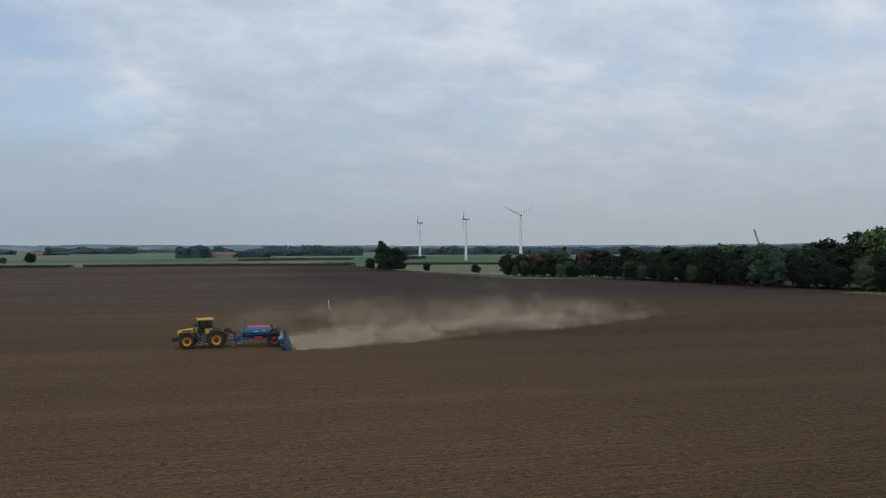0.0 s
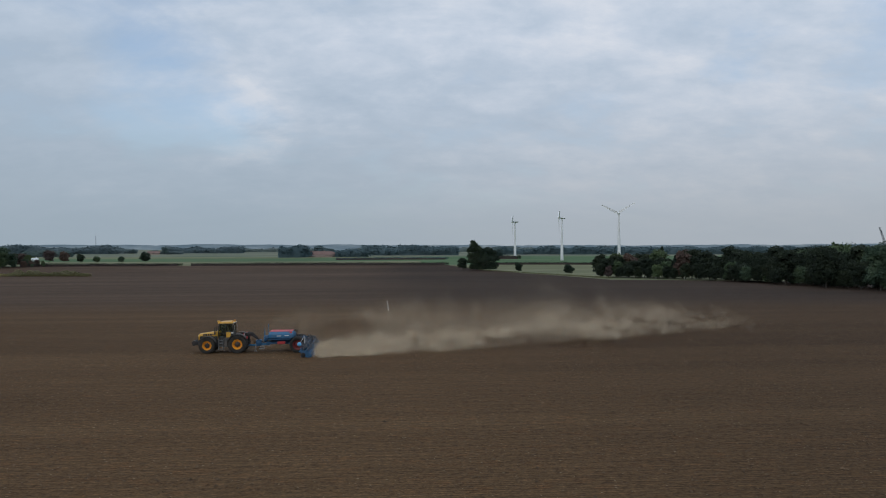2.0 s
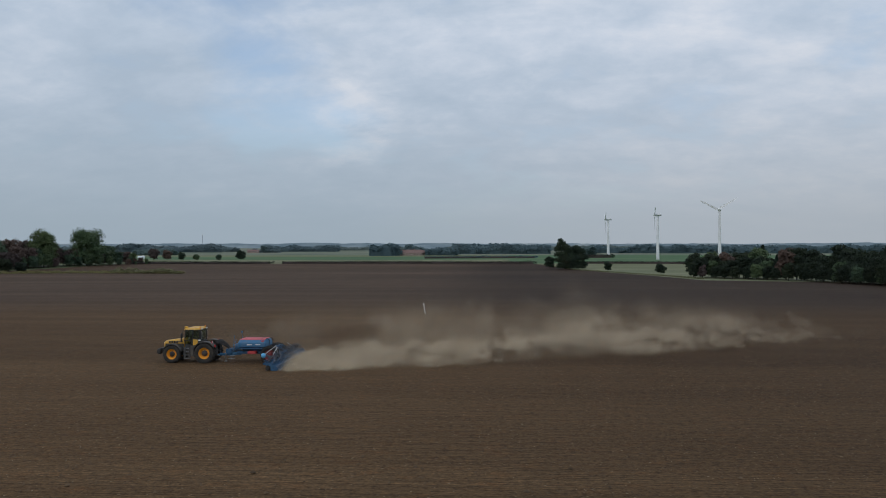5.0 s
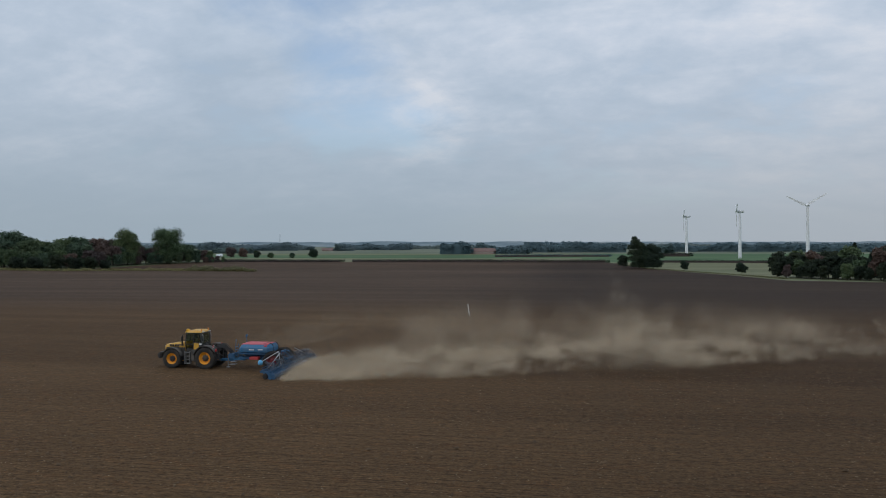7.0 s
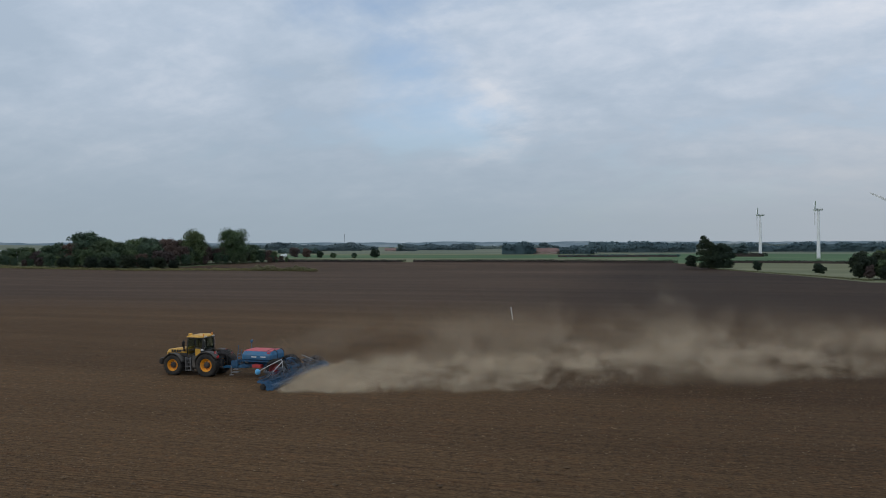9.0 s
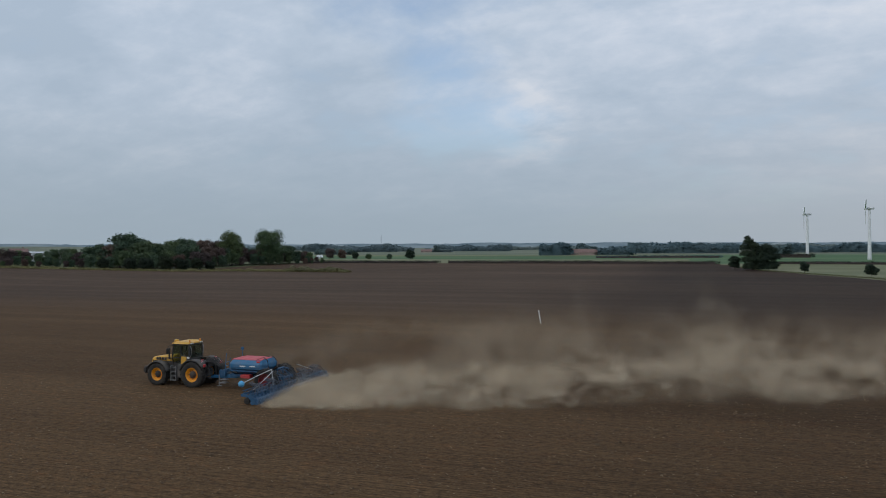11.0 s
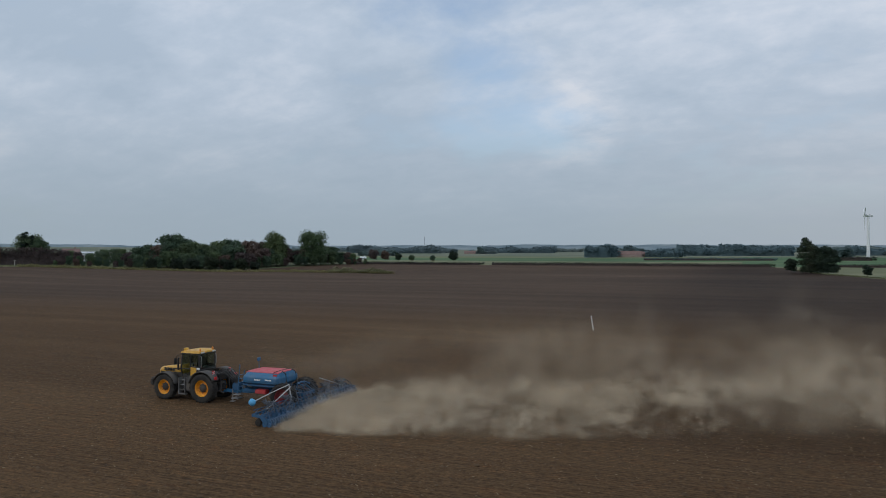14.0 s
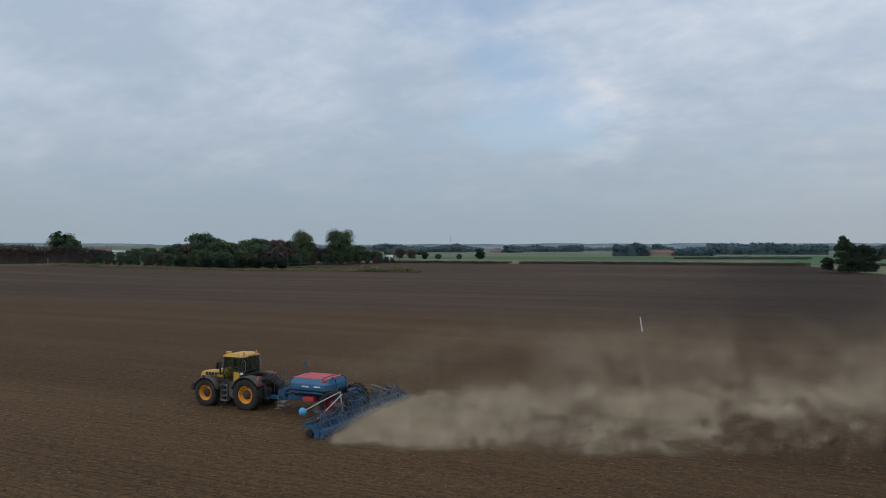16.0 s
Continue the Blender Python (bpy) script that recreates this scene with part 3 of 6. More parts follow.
make_tree("oak_tree", "broad dark green oak tree beside the taller one", 22, 15, 1.5, M_LEAF_OAK, spot(104.4, 519.5, 0, 0.93), 5, 15000, 0.5,
          lobes=[((-2, 0, 18.0), (4.6, 4, 3.6)), ((2.0, 0, 15.5), (4.8, 4, 3.8)), ((-4.0, 1, 13), (5.0, 4, 4.4)), ((4.6, 0, 10.5), (4.4, 4, 4.2)), ((0, -1, 9.5), (5.6, 5, 4.6)), ((3.0, 0, 4.6), (5.2, 4.5, 3.6)), ((-3, 0, 4.6), (4.8, 4.5, 3.8)), ((-5, 0, 8.5), (5.0, 4, 4.6)), ((0, 0, 2.4), (7.0, 5, 2.8))], r=0.5)
make_tree("hawthorn", "small rounded dark green tree beside the oaks", 11, 8.5, 0.3, M_LEAF_OAK, spot(82.2, 532.4), 8, 5000, 0.42)
make_tree("hawthorn", "small round dark bush at the field margin", 8.0, 5.6, 0.3, M_LEAF_OAK, spot(119.9, 470.5), 11, 3600, 0.4, category="bush")
make_tree("hawthorn", "round dark green bush in pale stubble", 7.0, 6.6, 0.3, M_LEAF_OAK, spot(143.0, 406.4), 12, 3600, 0.4, category="bush")
for i_, (x_, y_, h_, w_, mat_, lb) in enumerate([(-306.4, 626.2, 12.0, 12.5, M_LEAF_RED, "broad dark red-brown tree standing in a meadow"), (-294.1, 630.4, 10.5, 10.0, M_LEAF_RED, "round red-brown tree standing in a meadow"),
                                          (-280.9, 635.0, 8.2, 7.4, M_LEAF_OAK, "small round dark green tree standing in a meadow"), (-267.7, 639.6, 6.6, 6.2, M_LEAF, "small pale green tree standing in a meadow"),
                                          (-246.9, 646.7, 6.4, 5.6, M_LEAF_COPSE, "small round dull green tree in a meadow"), (-226.1, 653.9, 11, 11, M_LEAF_OAK, "round dark tree standing beside the field hedge")]):
    make_tree("field_maple", lb, h_, w_, 0.6, mat_, spot(x_, y_), 20 + i_, 3000, 0.5, group="trees in the meadow row")

# woodland: a few grown kinds, then repeats
WOOD_R = "trees of the dark wood"
kinds_r = [make_tree("ash_tree", "dark green broadleaf tree at the wood edge", 15, 10, 0.1, M_LEAF_DARK, spot(150.7, 359.1), 41, 2600, 0.62, 17, WOOD_R),
           make_tree("ash_tree", "dull green broadleaf tree at the wood edge", 15, 11, 0.1, M_LEAF, spot(156.8, 346.7, 40), 42, 2600, 0.62, 17, WOOD_R),
           make_tree("ash_tree", "brownish dark green broadleaf tree in the wood", 15, 9, 0.1, M_LEAF_RED, spot(163.1, 340.3, 80), 43, 2600, 0.62, 17, WOOD_R),
           make_tree("ash_tree", "dense dark green broadleaf tree in the wood", 15, 12, 0.1, M_LEAF_DARK, spot(168.6, 334.7, 80), 44, 2800, 0.62, 18, WOOD_R),
           conifer("spruce", "dark pointed spruce rising over the wood", 18, 11, M_NEEDLE, spot(177.6, 325.3), 45, 2200, 0.6, WOOD_R)]
fine_r = [make_tree("ash_tree", "dense dark green tree at the near wood edge", 15, 10, 0.1, M_LEAF_DARK, spot(173.3, 189.9), 46, 6500, 0.36, 24, WOOD_R),
          make_tree("ash_tree", "dull dark green tree at the near wood edge", 15, 12, 0.1, M_LEAF_DARK, spot(170.4, 159.9), 47, 7000, 0.36, 26, WOOD_R),
          make_tree("ash_tree", "green broadleaf tree at the near wood edge", 15, 10, 0.1, M_LEAF_COPSE, spot(171.1, 133.6), 48, 6500, 0.36, 24, WOOD_R)]
EDGE_R = [(141.5, 330.0), (178.0, 280.0), (178.8, 213.5), (173.0, 156.1), (172.6, 124.7), (171.9, 49.5)]
pick = random.Random(5)
step = 6.2
for (x0, y0), (x1, y1) in zip(EDGE_R, EDGE_R[1:]):
    length = math.hypot(x1 - x0, y1 - y0)
    nx, ny = (y0 - y1) / length, (x1 - x0) / length
    s_ = 0.0
    while s_ < length:
        f_ = s_ / length
        for row in range(3):
            back = row * 9 + pick.uniform(-2, 2.5)
            x_, y_ = x0 + (x1 - x0) * f_ + nx * back, y0 + (y1 - y0) * f_ + ny * back
            tall = (0.55, 0.85, 1.0)[row] * pick.uniform(0.76, 1.22)
            kind = kinds_r[pick.choice((0, 1, 2, 3, 3, 0, 0, 3, 0, 3, 0) if y_ > 257 else (0, 3, 3, 0, 0, 3, 1))]
            if row and y_ > 231 and pick.random() < 0.10:
                kind, tall = kinds_r[4], pick.uniform(0.58, 0.82)
            tall *= (1.0 + 0.16 * noise.noise(Vector((x_ / 34, y_ / 34, 1.5)))) * between(y_, [(50, 1.05), (137, 1.03), (180, 0.94), (257, 0.92), (283, 1.0)])
            if y_ < 231:
                kind = fine_r[pick.choice((0, 1, 1, 0, 2))] if row < 2 else kind
            copy_thing(kind, spot(x_, y_, pick.uniform(0, 360), tall))
        s_ += step * pick.uniform(0.75, 1.25)

WOOD_L = "trees of the mixed copse"
HEIGHT_L = [(24.4, 6), (25.6, 10), (26.8, 15), (28.9, 17.5), (31.8, 20), (33.5, 21.5), (35.2, 24), (36.8, 26), (38.3, 19), (40, 15.5), (41.6, 12.5), (44, 10)]
kinds_l = [make_tree("ash_tree", "dark green broadleaf tree in the copse", 15, 11, 0.1, M_LEAF_COPSE, spot(*polar(36.5, 722)), 51, 3200, 0.52, 22, WOOD_L),
           make_tree("ash_tree", "dull green broadleaf tree in the copse", 15, 10, 0.1, M_LEAF, spot(*polar(34.2, 724)), 52, 3200, 0.52, 22, WOOD_L),
           make_tree("copper_beech", "brown-tinged dark broadleaf tree in the copse", 15, 11, 0.1, M_LEAF_RED, spot(*polar(32.5, 724)), 53, 3200, 0.52, 22, WOOD_L)]
az_ = 24.5
while az_ < 44.2:
    for row, d_ in enumerate((712, 726, 742)):
        a_ = az_ + pick.uniform(-0.25, 0.25)
        d_ += between(a_, [(24, 85), (29, 60), (33, 12), (36, 0)])
        tall = between(a_, HEIGHT_L) / 15 * (0.56, 0.78, 0.95)[row] * pick.uniform(0.72, 1.2) * d_ / 727
        redder = 29 < a_ < 34 or a_ > 41
        kind = kinds_l[pick.choice((2, 2, 0, 1) if redder else (0, 0, 1, 0, 2))]
        copy_thing(kind, spot(*polar(a_, d_ + pick.uniform(-4, 4)), pick.uniform(0, 360), tall))
    az_ += 0.5
make_tree("willow", "tall light green tree rising over the copse", 31.5, 27, 1, M_LEAF_LIGHT, spot(*polar(27.9, 785)), 61, 15000, 0.55, 18)
make_tree("willow", "tall mid green open-crowned tree over the copse", 29.5, 23, 4, M_LEAF, spot(*polar(30.3, 770)), 62, 10000, 0.55, 16)
for i_, (a_, d_, h_, w_) in enumerate([(38.2, 690, 8, 9), (36.6, 684, 9, 10), (35.6, 683, 9, 12), (34.4, 682, 11, 13), (33.4, 683, 10, 11), (32.4, 686, 10, 9), (31.6, 690, 7, 8)]):
    make_tree("elder", "low dense dark shrub at the copse edge", h_, w_, 0.1, M_LEAF_DARK, spot(*polar(a_, d_)), 70 + i_, 3200, 0.45, category="shrub", group="shrubs along the copse")
for i_, (a_, h_) in enumerate([(45.8, 26.5), (45.42, 24)]):
    make_tree("cypress", "narrow dark upright conifer beside a house", h_, (7.0, 4.6)[i_], 0.5, M_NEEDLE, spot(*polar(a_, 765)), 80 + i_, 3200, 0.5, 22, "narrow conifers")
make_tree("lime_tree", "broad dark domed tree behind the hedge", 21.5, 22, 0.5, M_LEAF_COPSE, spot(*polar(45.6, 772)), 84, 6000, 0.65)
make_tree("lime_tree", "light green broadleaf tree behind the hedge", 17.5, 14, 0.5, M_LEAF, spot(*polar(44.9, 764)), 85, 5000, 0.65)


def crest(x, y, h, ragged, seed):
    """Height of a band's top over one plan point."""
    return h * (1 + ragged * 1.8 * noise.noise(Vector((x / (h * 3.0), y / (h * 3.0), seed * 1.7))) + ragged * noise.noise(Vector((x / h * 0.9, y / h * 0.9, seed))))


def leafy_band(name, label, line, h, w, per_m, size, mat, seed, category="hedge", kind="", ragged=0.25, group="", core=False):
    """A hedge, grass strip or far belt of trees along a line of plan points."""
    rnd = np.random.default_rng(seed)
    pts, dirs = [], []
    for (x0, y0), (x1, y1) in zip(line, line[1:]):
        length = math.hypot(x1 - x0, y1 - y0)
        n = max(4, int(length * per_m))
        f = rnd.uniform(0, 1, n)
        off = rnd.uniform(-1, 1, n)
        nx, ny = (y0 - y1) / length, (x1 - x0) / length
        for a, o in zip(f, off):
            x, y = x0 + (x1 - x0) * a + nx * o * w / 2, y0 + (y1 - y0) * a + ny * o * w / 2
            top = crest(x, y, h, ragged, seed)
            top *= math.sqrt(max(0.1, 1 - 0.6 * o * o))
            zz = top * rnd.uniform(0.0, 1) ** 0.6
            pts.append((x, y, terrain(x, y) + max(0.02, zz)))
            dirs.append((nx * o * 0.6, ny * o * 0.6, 0.35 + zz / h))
    v, f = leaf_quads(np.array(pts), np.array(dirs), size, rnd)
    me = mesh_np(name, v, f)
    if core:
        # the crowns' closed bodies, under the loose leaves
        bm = bmesh.new()
        bm.from_mesh(me)
        rows = []
        for (x0, y0), (x1, y1) in zip(line, line[1:]):
            length = math.hypot(x1 - x0, y1 - y0)
            nx, ny = (y0 - y1) / length, (x1 - x0) / length
            n = max(2, int(length / (h * 0.3)))
            for i in range(n):
                x, y = x0 + (x1 - x0) * i / n, y0 + (y1 - y0) * i / n
                row = []
                for o, q in ((-1, -0.1), (-0.95, 0.5), (-0.6, 0.8), (0, 0.95), (0.8, 0.7), (1, -0.1)):
                    px, py = x + nx * o * w * 0.45, y + ny * o * w * 0.45
                    row.append(bm.verts.new((px, py, terrain(px, py) + q * crest(px, py, h, ragged, seed))))
                rows.append(row)
        for a, b in zip(rows, rows[1:]):
            for j in range(5):
                bm.faces.new((a[j], a[j + 1], b[j + 1], b[j])).smooth = True
        bm.to_mesh(me)
        bm.free()
    me.materials.append(mat)
    return tagged(new(name, me), label, category, group, kind)


def bough_wall(line, h, w):
    """The dense inner twigs of a hedge: a low rough ridge along the line."""
    bm = bmesh.new()
    rows = []
    for (x0, y0), (x1, y1) in zip(line, line[1:]):
        length = math.hypot(x1 - x0, y1 - y0)
        nx, ny = (y0 - y1) / length, (x1 - x0) / length
        n = max(2, int(length / 4))
        for i in range(n):
            x, y = x0 + (x1 - x0) * i / n, y0 + (y1 - y0) * i / n
            z, t = terrain(x, y), h * (0.85 + 0.15 * noise.noise(Vector((x / 5, y / 5, 2))))
            rows.append([bm.verts.new((x + nx * o * w, y + ny * o * w, z + q * t)) for o, q in ((-0.5, -0.2), (-0.45, 0.75), (0, 1.0), (0.45, 0.75), (0.5, -0.2))])
    for u, v in zip(rows, rows[1:]):
        for j in range(4):
            bm.faces.new((u[j], u[j + 1], v[j + 1], v[j]))
    return bm


def hedge(label, line, h, w, per_m, size, mat, seed, ragged=0.12, group=""):
    ob = thing("hedge", label, "hedge", group)
    leaves = leafy_band("leaves", "", line, h, w, per_m, size, mat, seed, "", "", ragged)
    leaves.parent = ob
    part("core", bough_wall(line, h * 0.82, w * 0.7), M_TWIG, ob, "dense dark inner twigs")
    return ob


HEDGES = "hedges between the fields"
hedge("low clipped dark hedge along the field edge", [polar(25.6, 803), polar(21, 803), polar(16.0, 803)], 2.7, 2.0, 40, 0.36, M_LEAF_DARK, 1, group=HEDGES)
hedge("long low dark hedge along the field edge", [polar(15.5, 803), polar(9, 803), polar(3, 803), polar(-2.4, 800)], 2.9, 2.0, 40, 0.36, M_LEAF_DARK, 2, group=HEDGES)
hedge("dark hedge between stubble and green crop", [polar(-5.4, 803), polar(-10, 804), polar(-14.5, 804), polar(-22, 804)], 2.6, 2.0, 36, 0.36, M_LEAF_DARK, 3, 0.15, group=HEDGES)
hedge("dark hedge below the wind turbines", [polar(-4, 1012), polar(-7.9, 1012)], 5.0, 3, 30, 0.6, M_LEAF_DARK, 4, 0.2, group=HEDGES)
hedge("tall brown-purple hedge in front of gardens", [polar(50.5, 722), polar(49, 723), polar(47.0, 726)], 14.5, 5, 150, 0.62, M_LEAF_RED, 5, 0.05)
hedge("brown-purple hedge in front of gardens", [polar(47.4, 728), polar(46, 729), polar(43.6, 732)], 12.5, 5, 130, 0.62, M_LEAF_RED, 25, 0.07)
hedge("long dark field hedge in the meadow", [polar(5.6, 985), polar(2, 990), polar(-2.5, 990)], 3.2, 2.4, 24, 0.5, M_LEAF_MID_HAZE, 6, group=HEDGES)
leafy_band("margin_grass", "pale dry grass strip along the field margin", [polar(46, 694), polar(38, 676), polar(34.5, 670), polar(29, 650), polar(24, 624), polar(22.0, 612)], 1.7, 6, 60, 0.34, M_GRASS, 7, "grass", "stuff", 0.5)
leafy_band("margin_grass", "tall straw-coloured weeds at the field margin", [polar(26.5, 636), polar(24, 623), polar(22.2, 613)], 3.6, 6, 60, 0.42, M_GRASS, 8, "grass", "stuff", 0.6)
leafy_band("margin_grass", "pale grass strip in front of the gardens", [polar(50, 708), polar(44, 703), polar(39, 684)], 0.9, 6, 26, 0.3, M_GRASS, 9, "grass", "stuff", 0.4)
leafy_band("margin_grass", "pale grass fringe below the single oaks", [polar(-3.0, 770), polar(-5.5, 680), polar(-8, 612), polar(-11.5, 520), polar(-14, 462)], 0.7, 3, 26, 0.28, M_GRASS, 10, "grass", "stuff", 0.4)
leafy_band("margin_grass", "pale green grass corner beside the wood", [(159.6, 80.0), (159.9, 56.0)], 0.4, 9, 90, 0.25, M_GRASS, 16, "grass", "stuff", 0.4)

# belts of trees in the distance, their leaf colours tinted with haze
BELTS = [(9.4, 7.5, 1130, 16, 26, M_LEAF_MID_HAZE), (6.9, 5.6, 1200, 13, 20, M_LEAF_MID_HAZE), (5.6, 3.2, 1150, 9, 24, M_LEAF_MID_HAZE), (3.6, -3.4, 1290, 13, 40, M_LEAF_MID_HAZE), (16.6, 11.5, 1600, 10, 50, M_LEAF_FAR_HAZE),
         (26, 19.5, 1480, 11, 40, M_LEAF_FAR_HAZE), (25, 22.5, 1180, 7, 20, M_LEAF_MID_HAZE), (-4.5, -6.4, 1180, 11, 20, M_LEAF_MID_HAZE), (-6.6, -15, 1350, 11, 40, M_LEAF_MID_HAZE), (-15, -34, 1300, 10, 40, M_LEAF_MID_HAZE), (17.5, 15.5, 1420, 5, 16, M_LEAF_FAR_HAZE),
         (20.6, 18.6, 1560, 9, 30, M_LEAF_FAR_HAZE), (30, 21, 1900, 8, 60, M_LEAF_FAR_HAZE), (15, 6, 1950, 7, 60, M_LEAF_FAR_HAZE), (4, -9, 1850, 9, 60, M_LEAF_FAR_HAZE), (-13, -36, 1900, 9, 60, M_LEAF_FAR_HAZE)]
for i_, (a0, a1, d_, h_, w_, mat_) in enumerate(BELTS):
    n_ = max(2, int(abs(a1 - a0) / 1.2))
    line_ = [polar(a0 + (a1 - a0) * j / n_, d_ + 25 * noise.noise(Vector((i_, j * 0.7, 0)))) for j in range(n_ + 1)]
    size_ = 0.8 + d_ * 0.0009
    leafy_band("tree_belt", "distant belt of trees between fields, haze put into their grey-green", line_, h_, w_, min(30, 9.0 * h_ / size_ ** 2), size_, mat_, 30 + i_, "trees", "stuff", 0.30, core=True)
make_tree("lime_tree", "single tree on the far slope, haze put into its grey-green", 12, 10, 1, M_LEAF_MID_HAZE, spot(*polar(16.7, 1400)), 91, 900, 1.0)


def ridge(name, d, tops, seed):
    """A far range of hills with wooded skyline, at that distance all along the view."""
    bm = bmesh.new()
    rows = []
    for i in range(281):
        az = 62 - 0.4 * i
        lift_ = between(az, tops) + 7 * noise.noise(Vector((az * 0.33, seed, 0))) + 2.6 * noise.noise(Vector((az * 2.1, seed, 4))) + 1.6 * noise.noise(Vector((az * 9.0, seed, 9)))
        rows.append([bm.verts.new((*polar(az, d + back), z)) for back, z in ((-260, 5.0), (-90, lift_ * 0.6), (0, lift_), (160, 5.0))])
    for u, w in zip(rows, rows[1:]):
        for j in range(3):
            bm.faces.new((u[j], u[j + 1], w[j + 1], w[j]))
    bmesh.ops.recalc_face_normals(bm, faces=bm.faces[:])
    return tagged(new(name, solid(name, bm, M_HILL, True)), "hills along the horizon, blue-grey haze put into their colour", "hills", kind="structure")


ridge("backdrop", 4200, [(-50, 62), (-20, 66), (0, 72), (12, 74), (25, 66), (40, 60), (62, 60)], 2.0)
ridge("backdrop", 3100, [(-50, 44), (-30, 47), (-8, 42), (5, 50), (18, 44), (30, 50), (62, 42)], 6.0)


# ---------------- far buildings, turbines, crane ----------------
def wind_turbine(m, hub_h, blade, yaw, spin, label):
    ob = thing("wind_turbine", label, "wind turbine", "wind turbines", m)
    part("tower", lathe(bmesh.new(), [(1.75, -1), (1.7, 2), (1.05, hub_h - 1.5), (1.0, hub_h - 1.2)], "z", 18), M_TURBINE, ob, smooth=True)
    turn = pose(0, 0, hub_h, 0, 0, yaw)
    bm = box(bmesh.new(), (-2.2, -1.2, -1.1), (4.2, 1.2, 1.2), 0.4)
    bm.transform(turn)
    part("nacelle", bm, M_TURBINE, ob, smooth=True)
    bm = lathe(bmesh.new(), [(0.2, -4.6), (0.9, -4.2), (1.5, -3.2), (1.5, -2.2)], "x", 14)
    bm.transform(turn)
    part("hub", bm, M_TURBINE, ob, smooth=True)
    for k in range(3):
        bm = bmesh.new()
        secs = [(0.8, 0.7, 0.7), (0.15 * blade, 1.5, 0.5), (0.5 * blade, 1.15, 0.42), (0.85 * blade, 0.85, 0.36), (blade, 0.5, 0.28)]
        rings = []
        for z_, c_, th in secs:
            rings.append([bm.verts.new((x_, y_, z_)) for x_, y_ in ((-th, -c_ * 0.5), (th, -c_ * 0.4), (th * 0.7, c_), (-th * 0.4, c_ * 1.1))])
        for u, w in zip(rings, rings[1:]):
            for j in range(4):
                bm.faces.new((u[j], u[(j + 1) % 4], w[(j + 1) % 4], w[j]))
        bm.faces.new(rings[0][::-1])
        bm.faces.new(rings[-1])
        bmesh.ops.recalc_face_normals(bm, faces=bm.faces[:])
        bm.transform(turn @ pose(-3.2, 0, 0) @ pose(0, 0, 0, spin + 120 * k, 0, 0))
        part("blade", bm, M_TURBINE, ob)
    return ob


for (x_, y_, hz, bl, yw, sp, lb) in [(175.6, 784.8, 53.6, 15, -6, 180, "white three-bladed wind turbine seen edge-on"), (215.1, 707.5, 54.2, 15, -10, 180, "white wind turbine rising from green fields"),
                                     (253.9, 626.2, 54.6, 19, 65, 178, "white wind turbine behind the dark wood")]:
    zb = terrain(x_, y_)
    wind_turbine(pose(x_, y_, zb), hz - zb, bl, yw, sp, lb)


def house(name, label, m, w, d, h, roof_h, wall_mat, roof_mat, chimney=True, windows=4):
    ob = thing(name, label, "house", "", m)
    part("wall", box(bmesh.new(), (-w / 2, -d / 2, -1), (w / 2, d / 2, h)), wall_mat, ob)
    bm = bmesh.new()
    plate(bm, [(-d / 2 - 0.5, h - 0.15), (d / 2 + 0.5, h - 0.15), (0.3, h + roof_h), (-0.3, h + roof_h)], -w / 2 - 0.4, w / 2 + 0.4, "x")
    roof = part("roof", bm, roof_mat, ob)
    if chimney:
        part("chimney", box(bmesh.new(), (w * 0.2, -0.5, h + roof_h - 1), (w * 0.2 + 0.9, 0.5, h + roof_h + 1.2)), wall_mat, roof)
    for i in range(windows):
        x = -w / 2 + w * (i + 0.5) / windows
        win = part("window", box(bmesh.new(), (x - 0.6, -d / 2 - 0.06, 1.0), (x + 0.6, -d / 2 + 0.02, 2.4)), M_WHITE, ob)
        part("pane", box(bmesh.new(), (x - 0.5, -d / 2 - 0.08, 1.1), (x + 0.5, -d / 2 - 0.062, 2.3)), M_BLACK, win)
    return ob


house("farmhouse", "long brick farmhouse with a dull red tiled roof", spot(*polar(6.7, 1140), 6), 36, 9, 3.4, 4.6, M_BRICK, M_ROOF, windows=9)
house("farm_barn", "brick barn with a dull red tiled roof", spot(*polar(5.75, 1150), 14), 14, 9, 3.6, 3.6, M_BRICK, M_ROOF, windows=3)
house("far_house", "small distant house with a dull red roof", spot(*polar(17.4, 1390), 20), 18, 8, 2.6, 2.6, M_BRICK, M_ROOF, windows=3)
house("far_house", "small pale house beside meadow trees", spot(*polar(24.6, 960), 20), 6, 5, 2, 1.4, M_SHEET, M_SHEET, windows=2)
house("garden_house", "low red-roofed house behind the tall hedge", spot(*polar(43.2, 765), 40), 12, 8, 8, 3.5, M_BRICK, M_ROOF, windows=3)
house("greenhouse", "long pale flat-roofed shed behind the copse", spot(*polar(41.9, 800), 42), 26, 14, 7.5, 0.8, M_SHEET, M_SHEET, False, 8)


